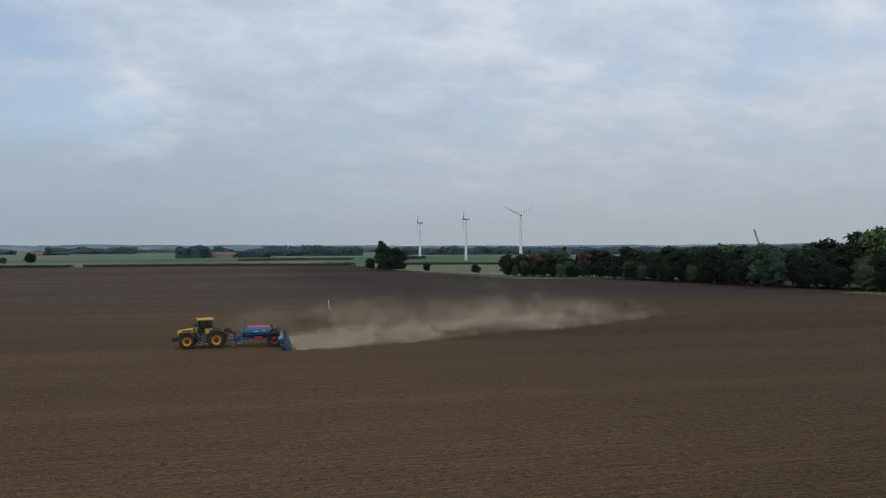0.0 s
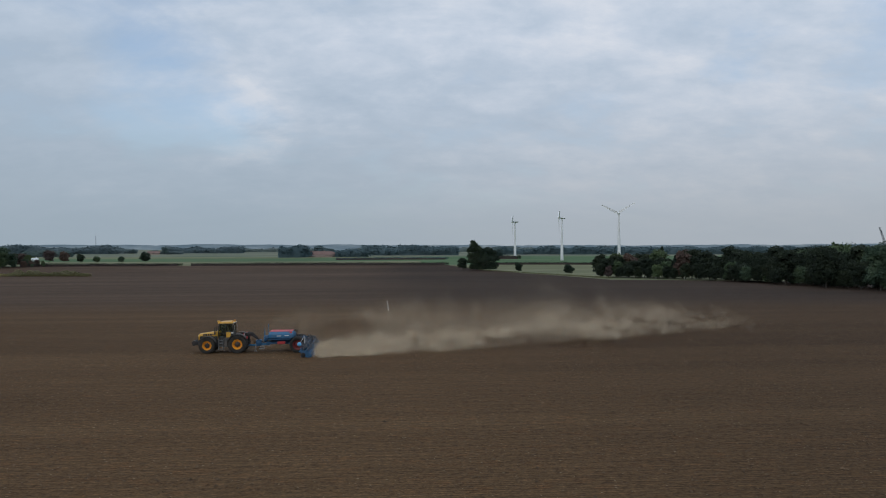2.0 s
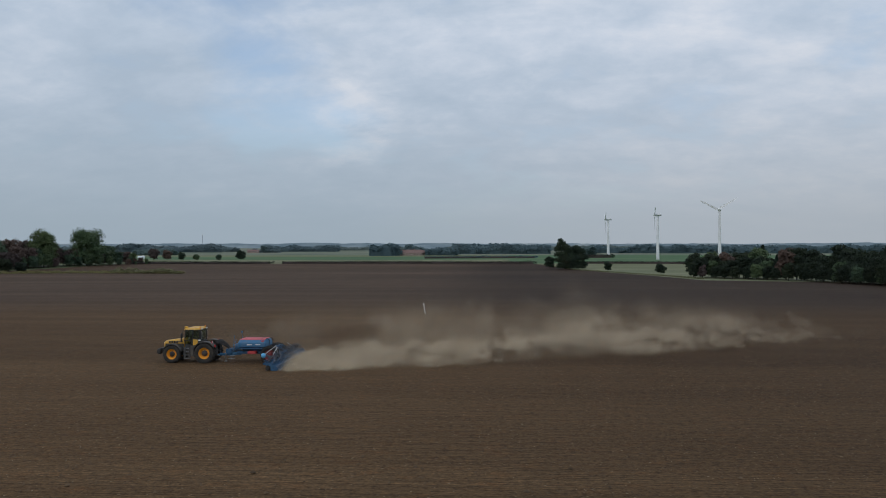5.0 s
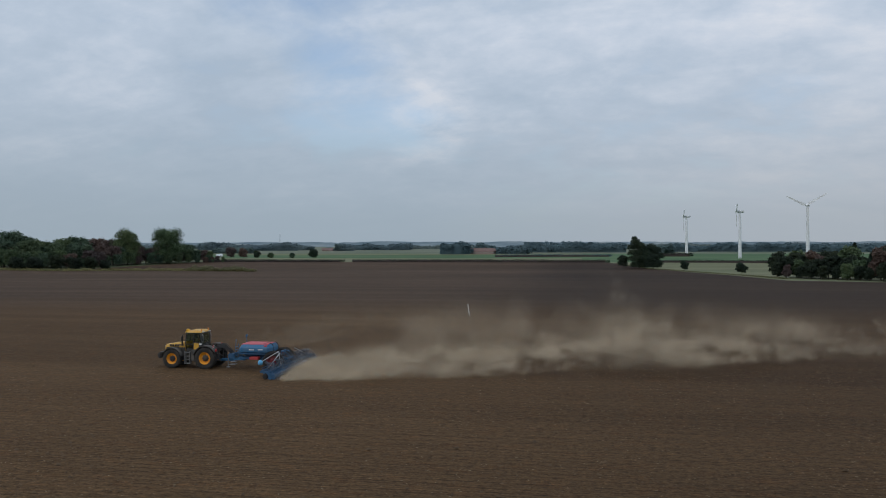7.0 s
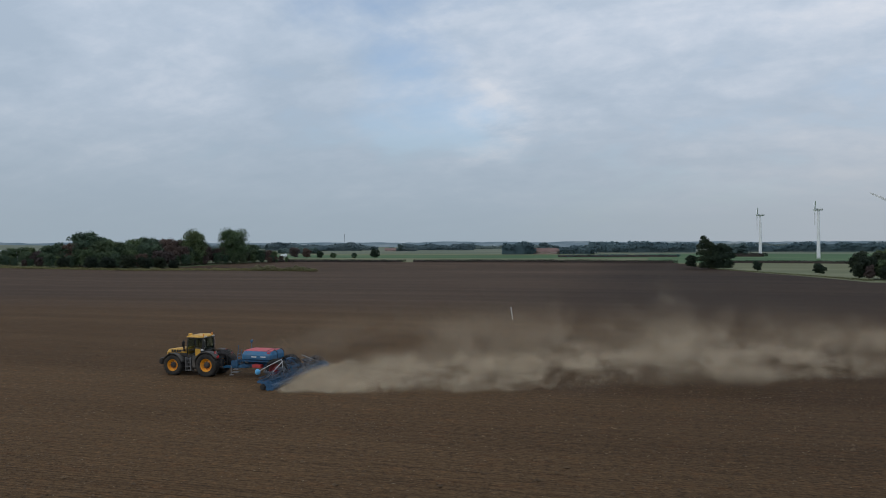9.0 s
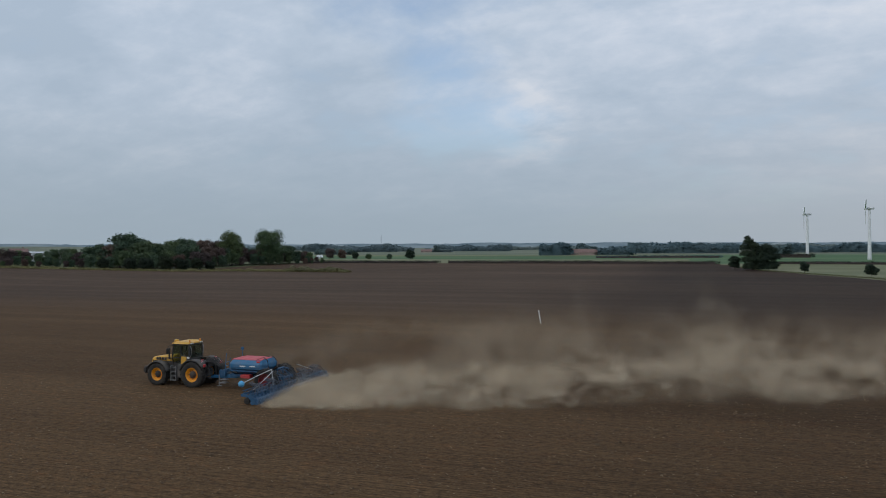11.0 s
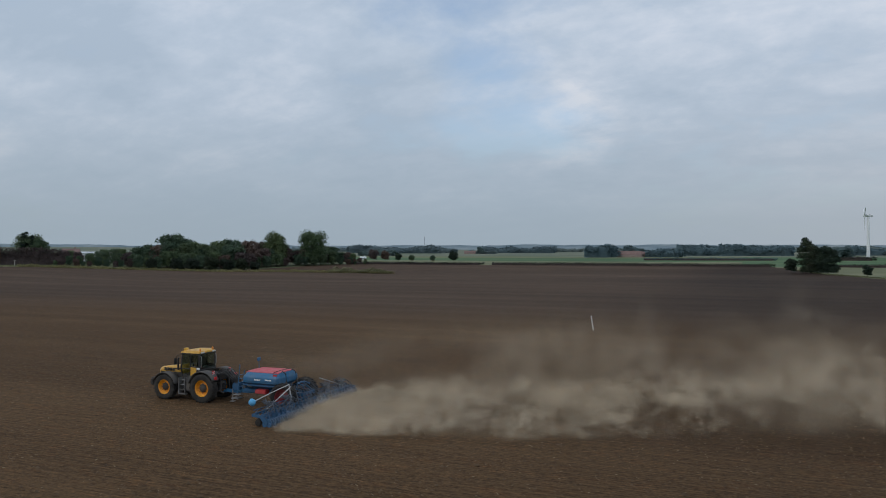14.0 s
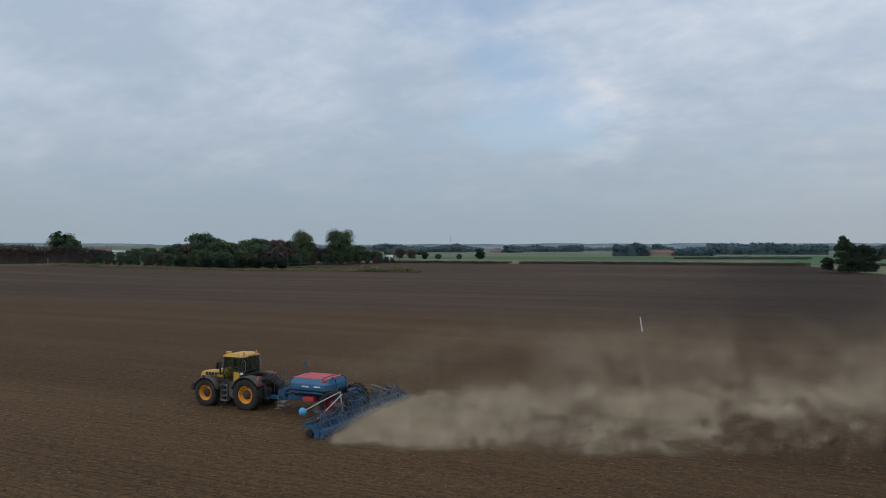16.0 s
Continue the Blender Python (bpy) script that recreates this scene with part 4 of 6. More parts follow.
def crane(m):
    ob = thing("crawler_crane", "grey lattice crane with a raised jib", "crane", "", m)
    part("cabin", box(bmesh.new(), (-4, -2, 0), (4, 2, 4), 0.3), M_CHASSIS, ob)
    bm = bmesh.new()
    a, b = Vector((2, 0, 3)), Vector((-8, 0, 32))
    for dx, dy in ((-0.9, -0.9), (0.9, -0.9), (0.9, 0.9), (-0.9, 0.9)):
        tube(bm, [a + Vector((dx, dy, 0)), b + Vector((dx * 0.4, dy * 0.4, 0))], 0.14, 5)
    for i in range(16):
        p_, q_ = a.lerp(b, i / 16), a.lerp(b, (i + 1) / 16)
        s = -1 if i % 2 else 1
        tube(bm, [p_ + Vector((0.8 * s, -0.8, 0)), q_ + Vector((-0.8 * s, -0.8, 0))], 0.08, 4)
        tube(bm, [p_ + Vector((0.8 * s, 0.8, 0)), q_ + Vector((-0.8 * s, 0.8, 0))], 0.08, 4)
    part("jib", bm, M_HOSE, ob)
    part("cable", tube(bmesh.new(), [b, Vector((4, 0, 6))], 0.12, 5), M_BLACK, ob)
    return ob


crane(spot(*polar(-31.7, 880)))

# thin mast on the far skyline
mast = thing("radio_mast", "thin grey lattice mast on the hazy skyline", "mast", "", pose(-541, 1327, terrain(-541, 1327)))
bm = bmesh.new()
for dx, dy in ((-0.5, -0.3), (0.5, -0.3), (0, 0.55)):
    tube(bm, [(dx, dy, -1), (dx * 0.25, dy * 0.25, 32)], 0.16, 5)
part("lattice", bm, M_HOSE, mast)
part("aerial", tube(bmesh.new(), [(0, 0, 31.5), (0, 0, 36)], 0.14, 6, 0.08), M_WHITE, mast)

# marker stake in the field
stake = thing("marker_stake", "thin white leaning marker stake in bare soil", "stake", "", pose(16, 55, 0, 0, -10, 0))
part("pole", tube(bmesh.new(), [(0, 0, -0.3), (0, 0, 0.9), (0.03, 0, 1.75)], 0.075, 10, 0.06), M_WHITE, stake)
part("cap", lathe(bmesh.new(), [(0.085, 1.7), (0.085, 1.82), (0.03, 1.86)], "z", 10, (0.03, 0, 0)), M_WHITE, stake)
for i_, a_ in enumerate((49.0, 46.2, 44.0)):
    st = thing("fence_post", "pale weathered wooden post before the hedge", "post", "posts along the hedge", spot(*polar(a_, 712)))
    part("pole", tube(bmesh.new(), [(0, 0, -0.3), (0, 0, 4.5)], 0.22, 8, 0.18), M_POST, st)
    part("top_rail", box(bmesh.new(), (-1.2, -0.1, 4.0), (1.2, 0.1, 4.3)), M_POST, st)


# ---------------- tractor: rear axle over the origin, heading -x ----------------
def tyre_mesh(r, w, rim_r, lugs, seed=0):
    h = w / 2
    bm = bmesh.new()
    prof = [(rim_r, -h * 0.72), (rim_r + 0.05, -h * 0.9), (rim_r + (r - rim_r) * 0.5, -h), (r - 0.10, -h * 0.96), (r - 0.045, -h * 0.82), (r - 0.035, 0),
            (r - 0.045, h * 0.82), (r - 0.10, h * 0.96), (rim_r + (r - rim_r) * 0.5, h), (rim_r + 0.05, h * 0.9), (rim_r, h * 0.72)]
    lathe(bm, prof, "y", 40, close=False)
    for i in range(lugs):
        for s in (-1, 1):
            q = 2 * math.pi * (i + (0.5 if s > 0 else 0)) / lugs
            lug = bmesh.new()
            box(lug, (-0.05, 0, -0.07), (0.05, h * 1.0, 0.0))
            m = Matrix.Rotation(-q, 4, "Y") @ pose(0, 0, r) @ pose(0, 0, 0, 0, 0, 35 if s > 0 else 145)
            lug.transform(m)
            tmp = bpy.data.meshes.new("lug")
            lug.to_mesh(tmp)
            lug.free()
            bm.from_mesh(tmp)
            bpy.data.meshes.remove(tmp)
    return bm


def rim_mesh(r, w, depth):
    """A dished steel disc rim, face towards -y."""
    h = w / 2
    bm = bmesh.new()
    lathe(bm, [(r, h * 0.7), (r + 0.035, -h * 0.74), (r + 0.03, -h * 0.8), (r - 0.02, -h * 0.74), (r - 0.05, -h * 0.35), (r * 0.80, -h * 0.35 + depth), (r * 0.62, -h * 0.35 + depth * 0.7),
               (r * 0.46, -h * 0.35 + depth * 0.4), (r * 0.40, -h * 0.35 + depth * 0.4)], "y", 36)
    return bm


def wheel(parent, x, y, z, r, w, rim_r, rim_mat, lugs=22, hub_mat=None, side=-1):
    base = pose(x, y, z, 0, 0, 0 if side < 0 else 180)
    bm = tyre_mesh(r, w, rim_r, lugs)
    bm.transform(base)
    ob = part("wheel", bm, M_TYRE, parent, "dusty black farm tyre on a painted rim")
    bm = rim_mesh(rim_r, w, 0.10)
    bm.transform(base)
    part("rim", bm, rim_mat, ob, "", True)
    bm = bmesh.new()
    lathe(bm, [(0.54 * rim_r, -w * 0.02), (0.54 * rim_r, -w * 0.15), (0.46 * rim_r, -w * 0.17), (0.36 * rim_r, -w * 0.28), (0.26 * rim_r, -w * 0.34), (0.05, -w * 0.35)], "y", 20)
    for k in range(8):
        q = 2 * math.pi * k / 8
        lathe(bm, [(0.022, -w * 0.10), (0.022, -w * 0.22)], "y", 6, (0.3 * rim_r / 0.5 * math.cos(q), 0, 0.3 * rim_r / 0.5 * math.sin(q)))
    bm.transform(base)
    part("hub", bm, hub_mat or M_BLACK, ob)
    return ob


def arc_plate(x, z, r, y0, y1, a0, a1, thick=0.05, steps=14, drop=0.0):
    """A mudguard: a bent plate over a wheel at (x, z), from angle a0 to a1."""
    bm = bmesh.new()
    rows = []
    for i in range(steps + 1):
        q = radians(a0 + (a1 - a0) * i / steps)
        c, s = math.cos(q), math.sin(q)
        rows.append([bm.verts.new((x + rr * c, yy, z + rr * s - dd)) for rr, yy, dd in
                     ((r, y0, drop), (r + thick, y0, drop), (r + thick, (y0 + y1) / 2, 0), (r + thick, y1, 0), (r, y1, 0), (r, (y0 + y1) / 2, 0))])
    for u, w in zip(rows, rows[1:]):
        for j in range(6):
            bm.faces.new((u[j], u[(j + 1) % 6], w[(j + 1) % 6], w[j]))
    bm.faces.new(rows[0][::-1])
    bm.faces.new(rows[-1])
    bmesh.ops.recalc_face_normals(bm, faces=bm.faces[:])
    return bm


def hull(bm, secs):
    """Joins cross sections of equal point count into a closed skin."""
    rings = [[bm.verts.new(p_) for p_ in sec] for sec in secs]
    k = len(rings[0])
    for u, w in zip(rings, rings[1:]):
        for j in range(k):
            bm.faces.new((u[j], u[(j + 1) % k], w[(j + 1) % k], w[j]))
    bm.faces.new(rings[0][::-1])
    bm.faces.new(rings[-1])
    bmesh.ops.recalc_face_normals(bm, faces=bm.faces[:])
    return bm


def bonnet_section(x, half, z0, z1, crown):
    return [(x, -half, z0), (x, -half, z0 + (z1 - z0) * 0.72), (x, -half * 0.86, z1 - crown * 0.4), (x, -half * 0.45, z1), (x, half * 0.45, z1), (x, half * 0.86, z1 - crown * 0.4), (x, half, z0 + (z1 - z0) * 0.72), (x, half, z0)]


def build_tractor():
    ob = thing("tractor", "yellow farm tractor with orange rims on bare soil", "tractor", "", pose(0, 0, 0))
    for s in (-1, 1):
        wheel(ob, 0, 0.97 * s, 0.92, 0.95, 0.58, 0.51, M_RIM, 22, side=s)
        wheel(ob, -3.1, 0.95 * s, 0.82, 0.845, 0.52, 0.46, M_RIM, 20, side=s)
    bm = box(bmesh.new(), (-4.25, -0.36, 0.72), (0.75, 0.36, 1.28), 0.05)
    box(bm, (-2.6, -0.48, 0.62), (-0.8, 0.48, 1.2), 0.06)
    part("chassis", bm, M_CHASSIS, ob)
    bm = tube(bmesh.new(), [(-3.1, -0.75, 0.82), (-3.1, 0.75, 0.82)], 0.15, 12)
    part("front_axle", bm, M_CHASSIS, ob)
    part("rear_axle", tube(bmesh.new(), [(0, -0.75, 0.92), (0, 0.75, 0.92)], 0.2, 12), M_CHASSIS, ob)
    # bonnet with grille, side vents and striping
    secs = [bonnet_section(-4.16, 0.36, 1.30, 1.84, 0.12), bonnet_section(-4.06, 0.43, 1.28, 1.98, 0.12), bonnet_section(-3.3, 0.47, 1.3, 2.10, 0.10), bonnet_section(-2.5, 0.50, 1.35, 2.22, 0.10), bonnet_section(-1.98, 0.52, 1.38, 2.28, 0.10)]
    hood = part("bonnet", hull(bmesh.new(), secs), M_YELLOW, ob, "yellow bonnet with black vents", True)
    bm = box(bmesh.new(), (-4.21, -0.31, 1.30), (-4.14, 0.31, 1.72), 0.02)
    for k in range(6):
        box(bm, (-4.235, -0.29, 1.34 + 0.06 * k), (-4.2, 0.29, 1.36 + 0.06 * k))
    part("grille", bm, M_BLACK, hood)
    for s in (-1, 1):
        bm = bmesh.new()
        box(bm, (-3.98, s * 0.50 - 0.025, 1.30), (-2.15, s * 0.50 + 0.025, 1.74), 0.015)
        for k in range(4):
            box(bm, (-3.65 + 0.24 * k, s * 0.515 - 0.02, 1.80), (-3.48 + 0.24 * k, s * 0.515 + 0.02, 2.00))
        part("vent_panel", bm, M_BLACK, hood)
        bm = box(bmesh.new(), (-4.2, s * 0.22 - 0.1, 1.74), (-4.12, s * 0.22 + 0.1, 1.84), 0.02)
        part("headlight", bm, M_WHITE, hood)
    # front linkage and ballast
    bm = box(bmesh.new(), (-4.72, -0.72, 0.76), (-4.36, 0.72, 1.28), 0.08)
    box(bm, (-4.5, -0.4, 0.8), (-4.2, 0.4, 1.15))
    part("front_weight", bm, M_BLACK, ob, "black front ballast block")
    # cab
    bm = bmesh.new()
    for s in (-1, 1):
        tube(bm, [(-1.98, s * 0.66, 1.5), (-2.02, s * 0.78, 2.1), (-1.86, s * 0.78, 3.1)], 0.055, 6)
        tube(bm, [(-1.02, s * 0.80, 1.5), (-1.0, s * 0.80, 3.1)], 0.05, 6)
        tube(bm, [(-0.10, s * 0.76, 1.9), (-0.16, s * 0.76, 3.1)], 0.07, 6)
        tube(bm, [(-1.98, s * 0.78, 2.05), (-0.12, s * 0.78, 2.08)], 0.035, 6)
        tube(bm, [(-1.88, s * 0.78, 3.06), (-0.16, s * 0.78, 3.06)], 0.06, 6)
    tube(bm, [(-1.88, -0.78, 3.06), (-1.88, 0.78, 3.06)], 0.06, 6)
    tube(bm, [(-0.14, -0.78, 3.06), (-0.14, 0.78, 3.06)], 0.06, 6)
    tube(bm, [(-0.10, -0.78, 2.0), (-0.10, 0.78, 2.0)], 0.05, 6)
    cab = part("cab", bm, M_BLACK, ob, "black-framed glazed cab")
    bm = box(bmesh.new(), (-1.98, -0.70, 1.22), (-0.95, 0.70, 1.72), 0.05)
    part("cab_floor", bm, M_BLACK, cab)
    for s in (-1, 1):
        bm = plate(bmesh.new(), [(-0.98, 1.62), (-0.42, 1.66), (-0.38, 2.10), (-0.46, 2.16), (-0.98, 2.18)], s * 0.80 - 0.03, s * 0.80 + 0.03)
        part("side_panel", bm, M_YELLOW, cab, "yellow lower side panel")
        bm = plate(bmesh.new(), [(-0.98, 1.42), (-0.12, 1.60), (-0.10, 2.20), (-0.98, 2.26)], s * 0.785 - 0.02, s * 0.785 + 0.02)
        part("lower_frame", bm, M_BLACK, cab)
        bm = plate(bmesh.new(), [(-1.95, 1.75), (-1.05, 1.62), (-1.04, 3.04), (-1.84, 3.04), (-1.98, 2.1)], s * 0.785 - 0.008, s * 0.785 + 0.008)
        pane = part("door_glass", bm, M_GLASS, cab)
        pane.visible_shadow = False
        bm = plate(bmesh.new(), [(-0.96, 2.27), (-0.12, 2.21), (-0.19, 3.04), (-0.96, 3.04)], s * 0.78 - 0.008, s * 0.78 + 0.008)
        pane = part("side_glass", bm, M_GLASS, cab)
        pane.visible_shadow = False
    for nm, x0, x1, z0 in (("windscreen", -1.99, -1.87, 2.26), ("rear_glass", -0.11, -0.15, 2.06)):
        bm = bmesh.new()
        v = [bm.verts.new(c) for c in ((x0, -0.72, z0), (x0, 0.72, z0), (x1, 0.72, 3.02), (x1, -0.72, 3.02), (x0 + 0.015, -0.72, z0), (x0 + 0.015, 0.72, z0), (x1 + 0.015, 0.72, 3.02), (x1 + 0.015, -0.72, 3.02))]
        for f in ((0, 1, 2, 3), (7, 6, 5, 4), (0, 4, 5, 1), (1, 5, 6, 2), (2, 6, 7, 3), (3, 7, 4, 0)):
            bm.faces.new([v[i] for i in f])
        bmesh.ops.recalc_face_normals(bm, faces=bm.faces[:])
        pane = part(nm, bm, M_GLASS, cab)
        pane.visible_shadow = False
    bm = box(bmesh.new(), (-0.95, -0.28, 1.7), (-0.5, 0.28, 2.05), 0.06)
    box(bm, (-0.62, -0.26, 2.0), (-0.45, 0.26, 2.75), 0.06)
    part("seat", bm, M_BLACK, cab)
    bm = box(bmesh.new(), (-0.90, 0.34, 1.7), (-0.40, 0.70, 2.30), 0.06)
    box(bm, (-0.34, -0.70, 1.6), (-0.16, 0.70, 2.24), 0.03)
    part("console", bm, M_BLACK, cab)
    bm = box(bmesh.new(), (-1.35, 0.55, 2.35), (-1.29, 0.74, 2.75), 0.02)
    part("terminal", bm, M_BLACK, cab)
    bm = tube(bmesh.new(), [(-1.75, 0, 1.7), (-1.55, 0, 2.25)], 0.06, 8)
    lathe(bm, [(0.17, 2.25), (0.2, 2.27), (0.2, 2.29), (0.17, 2.30)], "z", 16, (-1.52, 0, 0))
    part("steering_wheel", bm, M_BLACK, cab)
    bm = hull(bmesh.new(), [[(-2.16, -0.76, 3.07), (-2.16, 0.76, 3.07), (-2.12, 0.70, 3.15), (-2.12, -0.70, 3.15)],
                            [(-1.7, -0.87, 3.06), (-1.7, 0.87, 3.06), (-1.7, 0.78, 3.25), (-1.7, -0.78, 3.25)],
                            [(-0.6, -0.87, 3.06), (-0.6, 0.87, 3.06), (-0.6, 0.78, 3.27), (-0.6, -0.78, 3.27)],
                            [(-0.06, -0.82, 3.07), (-0.06, 0.82, 3.07), (-0.10, 0.74, 3.20), (-0.10, -0.74, 3.20)]])
    bmesh.ops.bevel(bm, geom=bm.edges[:], offset=0.035, segments=2, affect="EDGES")
    roof = part("roof", bm, M_YELLOW, cab, "yellow cab roof")
    part("roof_lining", box(bmesh.new(), (-2.05, -0.80, 3.03), (-0.12, 0.80, 3.065), 0.01), M_BLACK, cab)
    for x, y in ((-0.22, -0.6), (-0.22, 0.6)):
        bm = lathe(bmesh.new(), [(0.07, 3.20), (0.065, 3.34), (0.045, 3.39), (0.01, 3.40)], "z", 12, (x, y, 0))
        part("beacon", bm, M_LAMP, cab)
    bm = lathe(bmesh.new(), [(0.05, 3.12), (0.18, 3.18), (0.21, 3.25), (0.19, 3.31), (0.10, 3.34), (0.02, 3.35)], "z", 18, (-2.12, -0.2, 0))
    part("receiver_dome", bm, M_YELLOW, cab, "yellow receiver dome", True)
    for s in (-1, 1):
        for y in (0.45, 0.65):
            part("work_lamp", box(bmesh.new(), (-0.06, s * y - 0.07, 3.09), (0.02, s * y + 0.07, 3.18), 0.02), M_WHITE, cab)
        bm = tube(bmesh.new(), [(-1.95, s * 0.8, 2.95), (-2.1, s * 1.12, 2.95), (-2.1, s * 1.2, 2.75)], 0.025, 6)
        box(bm, (-2.14, s * 1.24 - 0.11, 2.35), (-2.06, s * 1.24 + 0.11, 2.78), 0.02)
        part("mirror", bm, M_BLACK, cab)
        rail = tube(bmesh.new(), [(-0.03, s * 0.72, 2.15), (0.06, s * 0.72, 2.35), (0.06, s * 0.72, 2.8), (-0.05, s * 0.72, 2.95)], 0.02, 6)
        part("grab_rail", rail, M_STEEL, cab)
    # the cab is short: draw its parts in towards the front pillar
    squeeze = pose(-2.0, 0, 0) @ Matrix.Diagonal((0.78, 1, 1, 1)) @ pose(2.0, 0, 0)
    for o in (cab, *cab.children):
        o.data.transform(squeeze)
    bm = tube(bmesh.new(), [(-2.42, -0.60, 1.9), (-2.42, -0.62, 2.6), (-2.36, -0.62, 2.72)], 0.065, 10)
    part("exhaust", bm, M_BLACK, ob)
    bm = tube(bmesh.new(), [(-2.3, 0.60, 1.9), (-2.3, 0.62, 2.7)], 0.08, 10)
    part("air_intake", bm, M_BLACK, ob)
    # mudguards, steps, tank
    for s in (-1, 1):
        part("rear_fender", arc_plate(0, 0.92, 1.05, s * 0.62, s * 1.26, 30, 165, 0.06), M_FENDER, ob, "dusty grey mudguard", True)
        part("front_fender", arc_plate(-3.1, 0.82, 0.92, s * 0.64, s * 1.22, 15, 150, 0.05), M_FENDER, ob, "dusty grey mudguard", True)
        bm = box(bmesh.new(), (0.93, s * 1.02 - 0.12, 1.52), (1.02, s * 1.02 + 0.12, 1.72), 0.02)
        part("tail_lamp", bm, M_TAIL, ob)
        bm = box(bmesh.new(), (0.60, s * 0.80 - 0.13, 1.70), (0.64, s * 0.80 + 0.13, 2.04), 0.01)
        board = part("warning_board", bm, M_TAIL, ob, "red and white striped warning board")
        for k in range(3):
            stripe = plate(bmesh.new(), [(s * 0.80 - 0.12, 1.71 + 0.11 * k), (s * 0.80 + 0.12, 1.77 + 0.11 * k), (s * 0.80 + 0.12, 1.80 + 0.11 * k), (s * 0.80 - 0.12, 1.74 + 0.11 * k)], -0.645, -0.595)
            stripe.transform(Matrix.Rotation(radians(90), 4, "Z"))
            part("stripe", stripe, M_WHITE, board)
    bm = bmesh.new()
    for k in range(4):
        box(bm, (-1.92, -1.12 + 0.05 * k, 0.42 + 0.3 * k), (-1.48, -0.78 + 0.05 * k, 0.46 + 0.3 * k), 0.01)
    box(bm, (-1.95, -1.1, 0.4), (-1.92, -0.75, 1.5))
    box(bm, (-1.48, -1.1, 0.4), (-1.45, -0.75, 1.5))
    part("steps", bm, M_STEEL, ob, "aluminium access steps")
    part("fuel_tank", box(bmesh.new(), (-1.42, -1.05, 0.62), (-0.98, -0.5, 1.62), 0.08), M_FENDER, ob, "grey fuel tank")
    part("battery_box", box(bmesh.new(), (-2.0, 0.5, 0.62), (-0.98, 1.05, 1.5), 0.08), M_FENDER, ob)
    # rear deck, linkage, hoses
    part("rear_deck", box(bmesh.new(), (-0.50, -0.58, 1.35), (0.72, 0.58, 1.78), 0.05), M_BLACK, ob)
    bm = bmesh.new()
    for s in (-1, 1):
        tube(bm, [(0.2, s * 0.35, 0.75), (1.15, s * 0.42, 0.62)], 0.06, 8)
        tube(bm, [(0.35, s * 0.35, 1.6), (0.9, s * 0.42, 1.5), (0.95, s * 0.42, 0.7)], 0.045, 8)
    tube(bm, [(0.5, 0, 1.2), (1.1, 0, 1.05)], 0.05, 8)
    part("rear_linkage", bm, M_CHASSIS, ob)
    bm = bmesh.new()
    for k in range(12):
        y = -0.50 + 0.09 * k
        lift_ = 0.16 * math.sin(k * 2.1)
        tube(bm, [(0.55, y, 1.70), (0.85, y * 0.98, 1.92 + lift_), (1.30, y * 0.9, 1.88 + lift_), (1.75, y * 0.8, 1.52 + 0.5 * lift_), (2.1, y * 0.6, 1.20), (2.6, y * 0.5, 0.98)], 0.034, 6)
    part("hydraulic_hoses", bm, M_BLACK, ob, "black hydraulic hoses")
    # plain lettering bars on the flank
    bm = box(bmesh.new(), (-0.70, -0.84, 2.04), (-0.48, -0.80, 2.16))
    part("badge", bm, M_WHITE, cab)
    bm = box(bmesh.new(), (-2.95, -0.515, 1.92), (-2.3, -0.505, 2.0))
    part("badge", bm, M_BLACK, hood)
    return ob


build_tractor()


# ---------------- trailed seed drill behind the tractor ----------------
def coulter_mesh():
    """One disc coulter: arm, disc, press wheel and spring, hanging from the beam at the origin."""
    bm = bmesh.new()
    plate(bm, [(-0.05, 0.06), (0.06, 0.06), (0.20, -0.35), (0.42, -0.50), (0.44, -0.62), (0.10, -0.52), (-0.08, -0.05)], -0.045, 0.045)
    lathe(bm, [(0.20, -0.035), (0.205, -0.03), (0.20, -0.022)], "y", 14, (0.16, 0, -0.62))
    lathe(bm, [(0.16, -0.04), (0.175, 0.0), (0.16, 0.04)], "y", 12, (0.52, 0, -0.64))
    tube(bm, [(0.02, 0.03, 0.05), (0.30, 0.03, -0.25), (0.46, 0.03, -0.52)], 0.018, 5)
    tube(bm, [(0.42, 0, -0.5), (0.62, 0, -0.55), (0.78, 0, -0.80)], 0.014, 5)
    return bm


def hopper(bm, rings):
    """A tank skin through rectangles (x0, x1, half width, z) with cut corners."""
    secs = []
    for x0, x1, h, z in rings:
        c = 0.14
        secs.append([(x0 + c, -h, z), (x1 - c, -h, z), (x1, -h + c, z), (x1, h - c, z), (x1 - c, h, z), (x0 + c, h, z), (x0, h - c, z), (x0, -h + c, z)])
    return hull(bm, secs)


